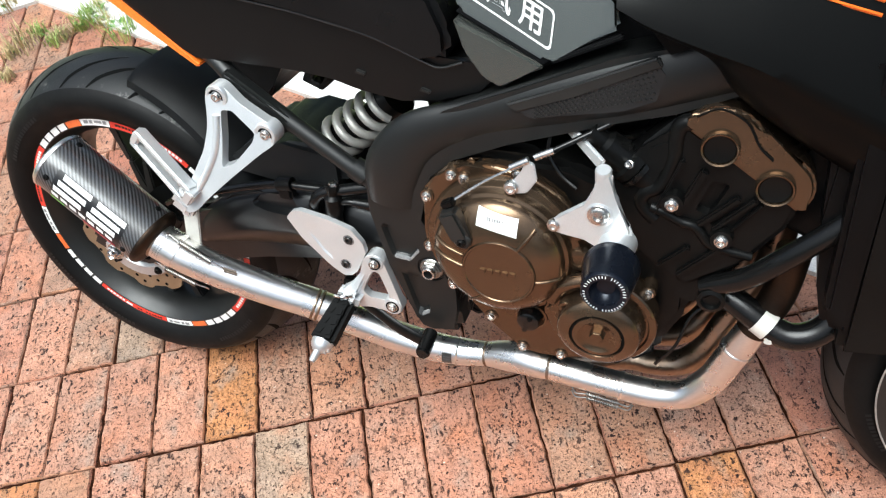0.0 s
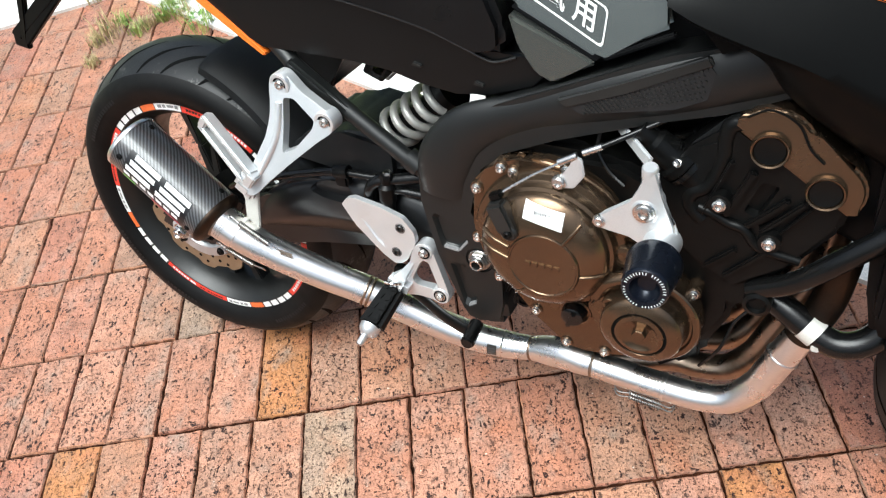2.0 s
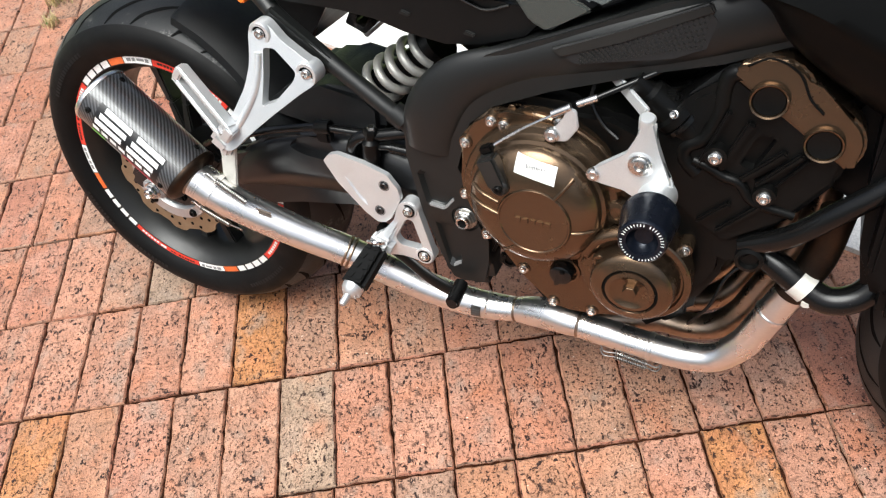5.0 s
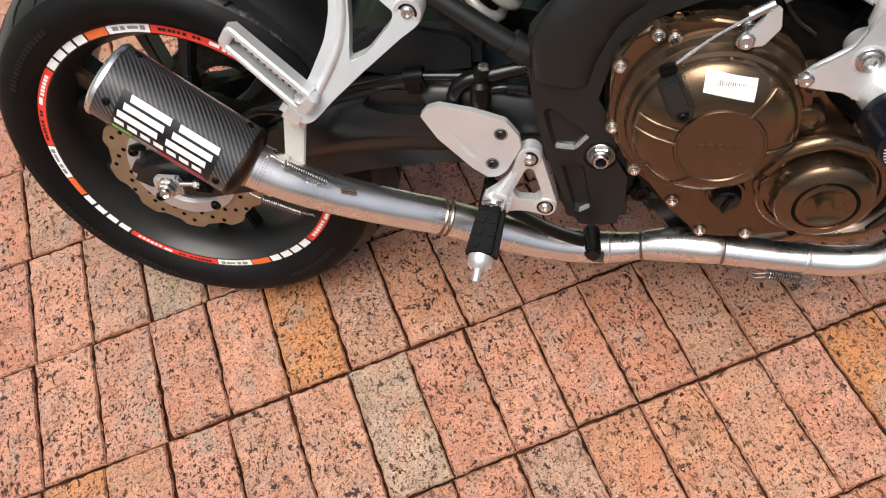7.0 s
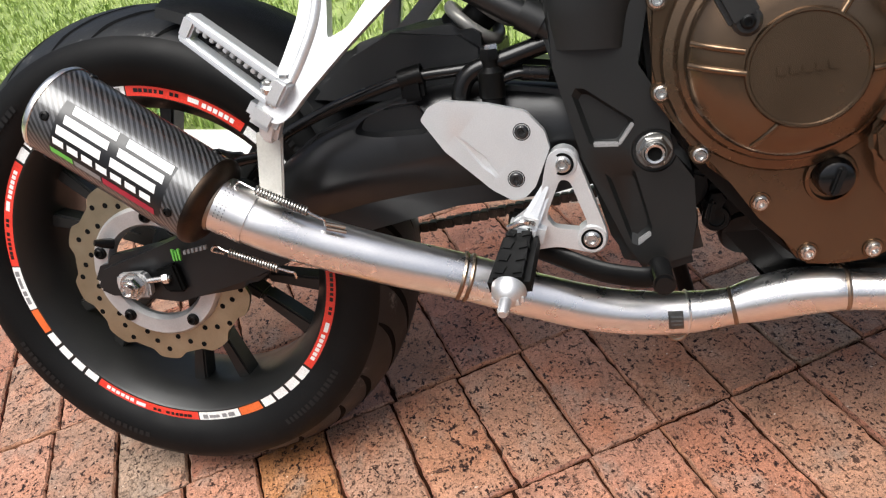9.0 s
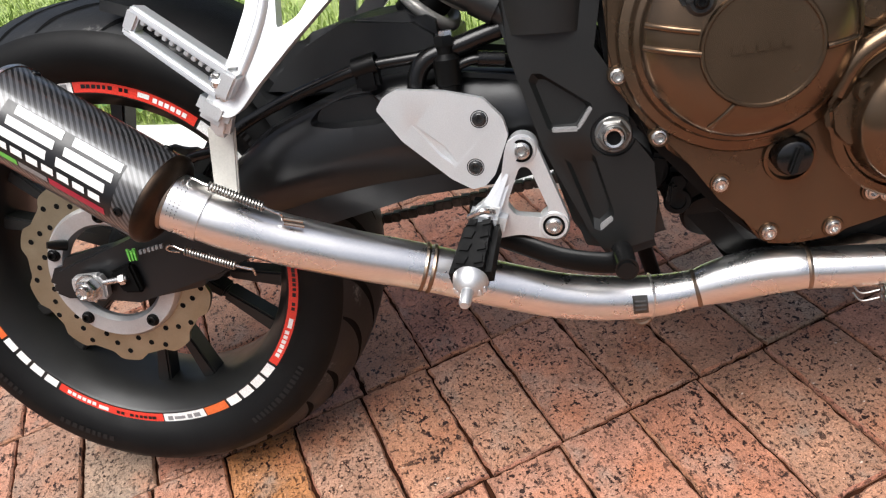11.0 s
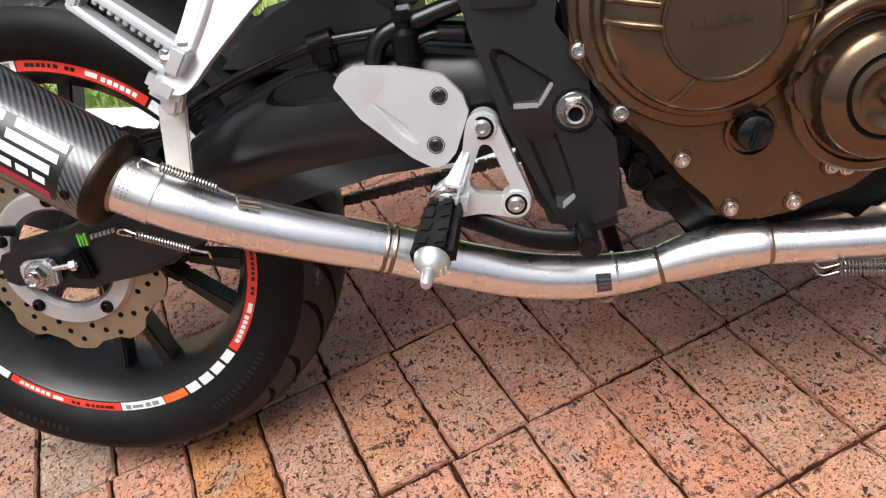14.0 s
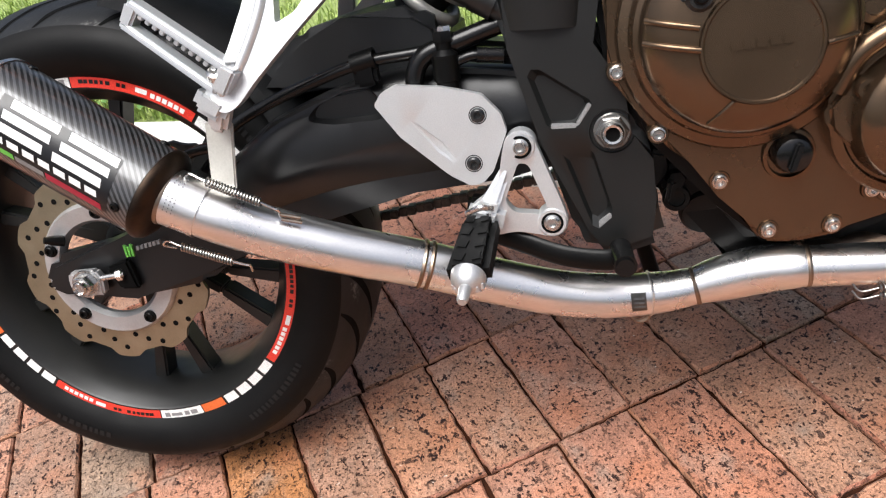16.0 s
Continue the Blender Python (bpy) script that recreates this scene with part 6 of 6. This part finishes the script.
rnd = random.Random(11)
lawn = bmesh.new()
for _ in range(15000):
    x = rnd.uniform(-3.6, 2.2)
    y = kerb_y(x) + 0.40 + 3.4 * rnd.random() ** 1.5
    tuft(lawn, x, y, -0.030, 3, 0.050, rnd, 0.02)
tagged(finish("lawn", lawn, BLADE, smooth=0), "sunlit green lawn grass beyond the concrete strip", "grass", kind="stuff")


def weed(x, y, leaves, size, seed, label):
    r = random.Random(seed)
    root = tagged(new("weed_plant"), label, "weed", group="weeds by the paving edge")
    root.location = (x, y, 0.0)
    bm = bmesh.new()
    for _ in range(leaves):
        a, out, up = r.uniform(0, 6.283), r.uniform(0.2, 1.0) * size, r.uniform(0.15, 0.7) * size
        c = Vector((math.cos(a) * out, math.sin(a) * out, up))
        d = Vector((math.cos(a), math.sin(a), r.uniform(-0.3, 0.4))).normalized()
        s = d.cross(Vector((0, 0, 1))).normalized() * size * 0.2
        ln = size * r.uniform(0.4, 0.65)
        q = [c, c + d * ln * 0.35 + s + Vector((0, 0, 0.003)), c + d * ln, c + d * ln * 0.35 - s + Vector((0, 0, 0.003)), c + d * ln * 0.4 - Vector((0, 0, 0.003))]
        v = [bm.verts.new(p) for p in q]
        for f in ((0, 1, 4), (1, 2, 4), (2, 3, 4), (3, 0, 4)):
            bm.faces.new([v[i] for i in f])
    tagged(part("foliage", bm, LEAF, root, smooth=0), kind="stuff")
    st_ = bmesh.new()
    tuft(st_, 0, 0, 0, 70, size * 1.9, r, size * 1.1, 0.4)
    tagged(part("grass_tuft", st_, STRAW if seed % 2 else BLADE, root, smooth=0), kind="stuff")


weed(-1.02, 0.99, 10, 0.045, 2, "leafy green weed growing at the brick edge")
weed(-0.86, 0.93, 9, 0.045, 4, "leafy green weed growing at the brick edge")
weed(-1.42, 1.02, 4, 0.05, 5, "dry grass tuft between bricks and concrete")
weed(-1.18, 0.83, 2, 0.045, 7, "dry straw-coloured grass tuft in a brick joint")
weed(-0.72, 1.34, 26, 0.09, 8, "leafy green weed beyond the concrete strip")
weed(-0.95, 1.40, 22, 0.09, 6, "leafy green weed beyond the concrete strip")

for x, y, n, size, seed in ((-1.196, 0.782, 2, 0.022, 31), (-1.176, 0.903, 3, 0.023, 32), (-1.067, 0.899, 2, 0.026, 33), (-1.026, 0.953, 4, 0.026, 34), (-0.954, 0.986, 2, 0.025, 35), (-1.046, 1.012, 3, 0.021, 36), (-1.123, 0.68, 2, 0.02, 37), (-1.08, 0.871, 4, 0.025, 38), (-1.03, 1.071, 2, 0.029, 39)):
    weed(x, y, n, size, seed, "dry straw-coloured grass tuft in a brick joint" if seed % 2 else "small green weed sprouting from a brick joint")

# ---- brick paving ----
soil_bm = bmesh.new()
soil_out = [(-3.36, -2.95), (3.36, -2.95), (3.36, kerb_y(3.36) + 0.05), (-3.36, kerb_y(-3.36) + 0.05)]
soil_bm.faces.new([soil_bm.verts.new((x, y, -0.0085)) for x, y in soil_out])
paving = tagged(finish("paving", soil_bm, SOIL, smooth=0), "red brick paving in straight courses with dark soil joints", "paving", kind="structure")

UA = Vector((0.881, 0.473, 0)).normalized()
NA = Vector((0.473, -0.881, 0)).normalized()
BW, BL = 0.1062, 0.2355


def brick_mesh(seed):
    """A brick's upper part with chipped, rounded edges, lying with its length along y."""
    r = random.Random(seed)
    bm = bmesh.new()
    hw, hl = BW / 2 - 0.0016, BL / 2 - 0.0023
    outline = []
    for k in range(21):
        outline.append((-hw + r.uniform(-0.0010, 0.0012) + (r.uniform(0.001, 0.003) if r.random() < 0.12 else 0), -hl + 2 * hl * (k + (0.5 * r.random() if k else 0)) / 21))
    for k in range(10):
        outline.append((-hw + 2 * hw * (k + (0.5 * r.random() if k else 0)) / 10, hl + r.uniform(-0.0020, 0.0014)))
    for k in range(21):
        outline.append((hw + r.uniform(-0.0012, 0.0010) - (r.uniform(0.001, 0.003) if r.random() < 0.12 else 0), hl - 2 * hl * (k + (0.5 * r.random() if k else 0)) / 21))
    for k in range(10):
        outline.append((hw - 2 * hw * (k + (0.5 * r.random() if k else 0)) / 10, -hl + r.uniform(-0.0014, 0.0020)))
    rings = []
    for inset, z in ((0.0, -0.026), (0.0, -0.0034), (0.0026, 0.0)):
        rings.append([bm.verts.new((x * (1 - inset / hw), y * (1 - inset / hl), z + (r.uniform(-0.0004, 0.0004) if z > -0.002 else 0))) for x, y in outline])
    n = len(outline)
    for a, b in zip(rings[1:2], rings[2:]):
        for i in range(n):
            bm.faces.new((a[i], a[(i + 1) % n], b[(i + 1) % n], b[i]))
    for i in range(0, n):
        bm.faces.new((rings[0][i], rings[0][(i + 1) % n], rings[1][(i + 1) % n], rings[1][i]))
    bm.faces.new(rings[-1])
    bmesh.ops.recalc_face_normals(bm, faces=bm.faces)
    me = bpy.data.meshes.new("brick")
    bm.to_mesh(me)
    bm.free()
    me.materials.append(BRICK)
    me.shade_smooth()
    me.set_sharp_from_angle(angle=radians(28))
    return me


kinds = [brick_mesh(40 + k) for k in range(14)]
special = {(0, 0): BRICK_ORANGE, (-1, -2): BRICK_GREY, (1, 1): BRICK_GREY, (0, 7): BRICK_GREY, (1, -4): BRICK_ORANGE, (2, 8): BRICK_ORANGE, (1, -1): BRICK}
spots = []
rnd = random.Random(21)
for row in range(-16, 17):
    shift = rnd.uniform(-0.004, 0.004)
    for k in range(-34, 36):
        dn, du = rnd.uniform(-0.0014, 0.0014), rnd.uniform(-0.0009, 0.0009)
        turn, lift, tip = rnd.uniform(-0.8, 0.8), rnd.uniform(-0.0022, 0.0), (rnd.uniform(-0.35, 0.35), rnd.uniform(-0.25, 0.25))
        kind = rnd.randrange(14)
        n = 0.0285 + BL * (row + 0.5) + dn
        u = 0.003 - 0.007 * row + (shift if row not in (-1, 0, 1) else 0) + BW * (k + 0.5) + du
        p = UA * u + NA * n
        if abs(p.x) > 3.4 or p.y < -3.0 or p.y > kerb_y(p.x) + 0.13:
            continue
        m = Matrix.Translation((p.x, p.y, lift)) @ pose(0, 0, 0, tip[0], tip[1], 28.2 + turn + (180 if rnd.random() < 0.5 else 0))
        spots.append((math.hypot(p.x - 0.35, (p.y + 0.05) * 1.15), row, k, kind, m))
spots.sort(key=lambda s: s[0])
for _, row, k, kind, m in spots[:300]:
    ob = new("brick", kinds[kind])
    ob.parent = paving
    ob.matrix_world = m
    if (row, k) in special:
        ob.material_slots[0].link = "OBJECT"
        ob.material_slots[0].material = special[(row, k)]
verts, faces = [], []
for _, row, k, kind, m in spots[300:]:
    base = len(verts)
    me = kinds[kind]
    verts += [tuple(m @ v.co) for v in me.vertices]
    faces += [[base + i for i in f.vertices] for f in me.polygons]
me = bpy.data.meshes.new("far_bricks")
me.from_pydata(verts, [], faces)
me.materials.append(BRICK)
far = new("far_bricks", me)
far.parent = paving
tagged(far, kind="stuff")
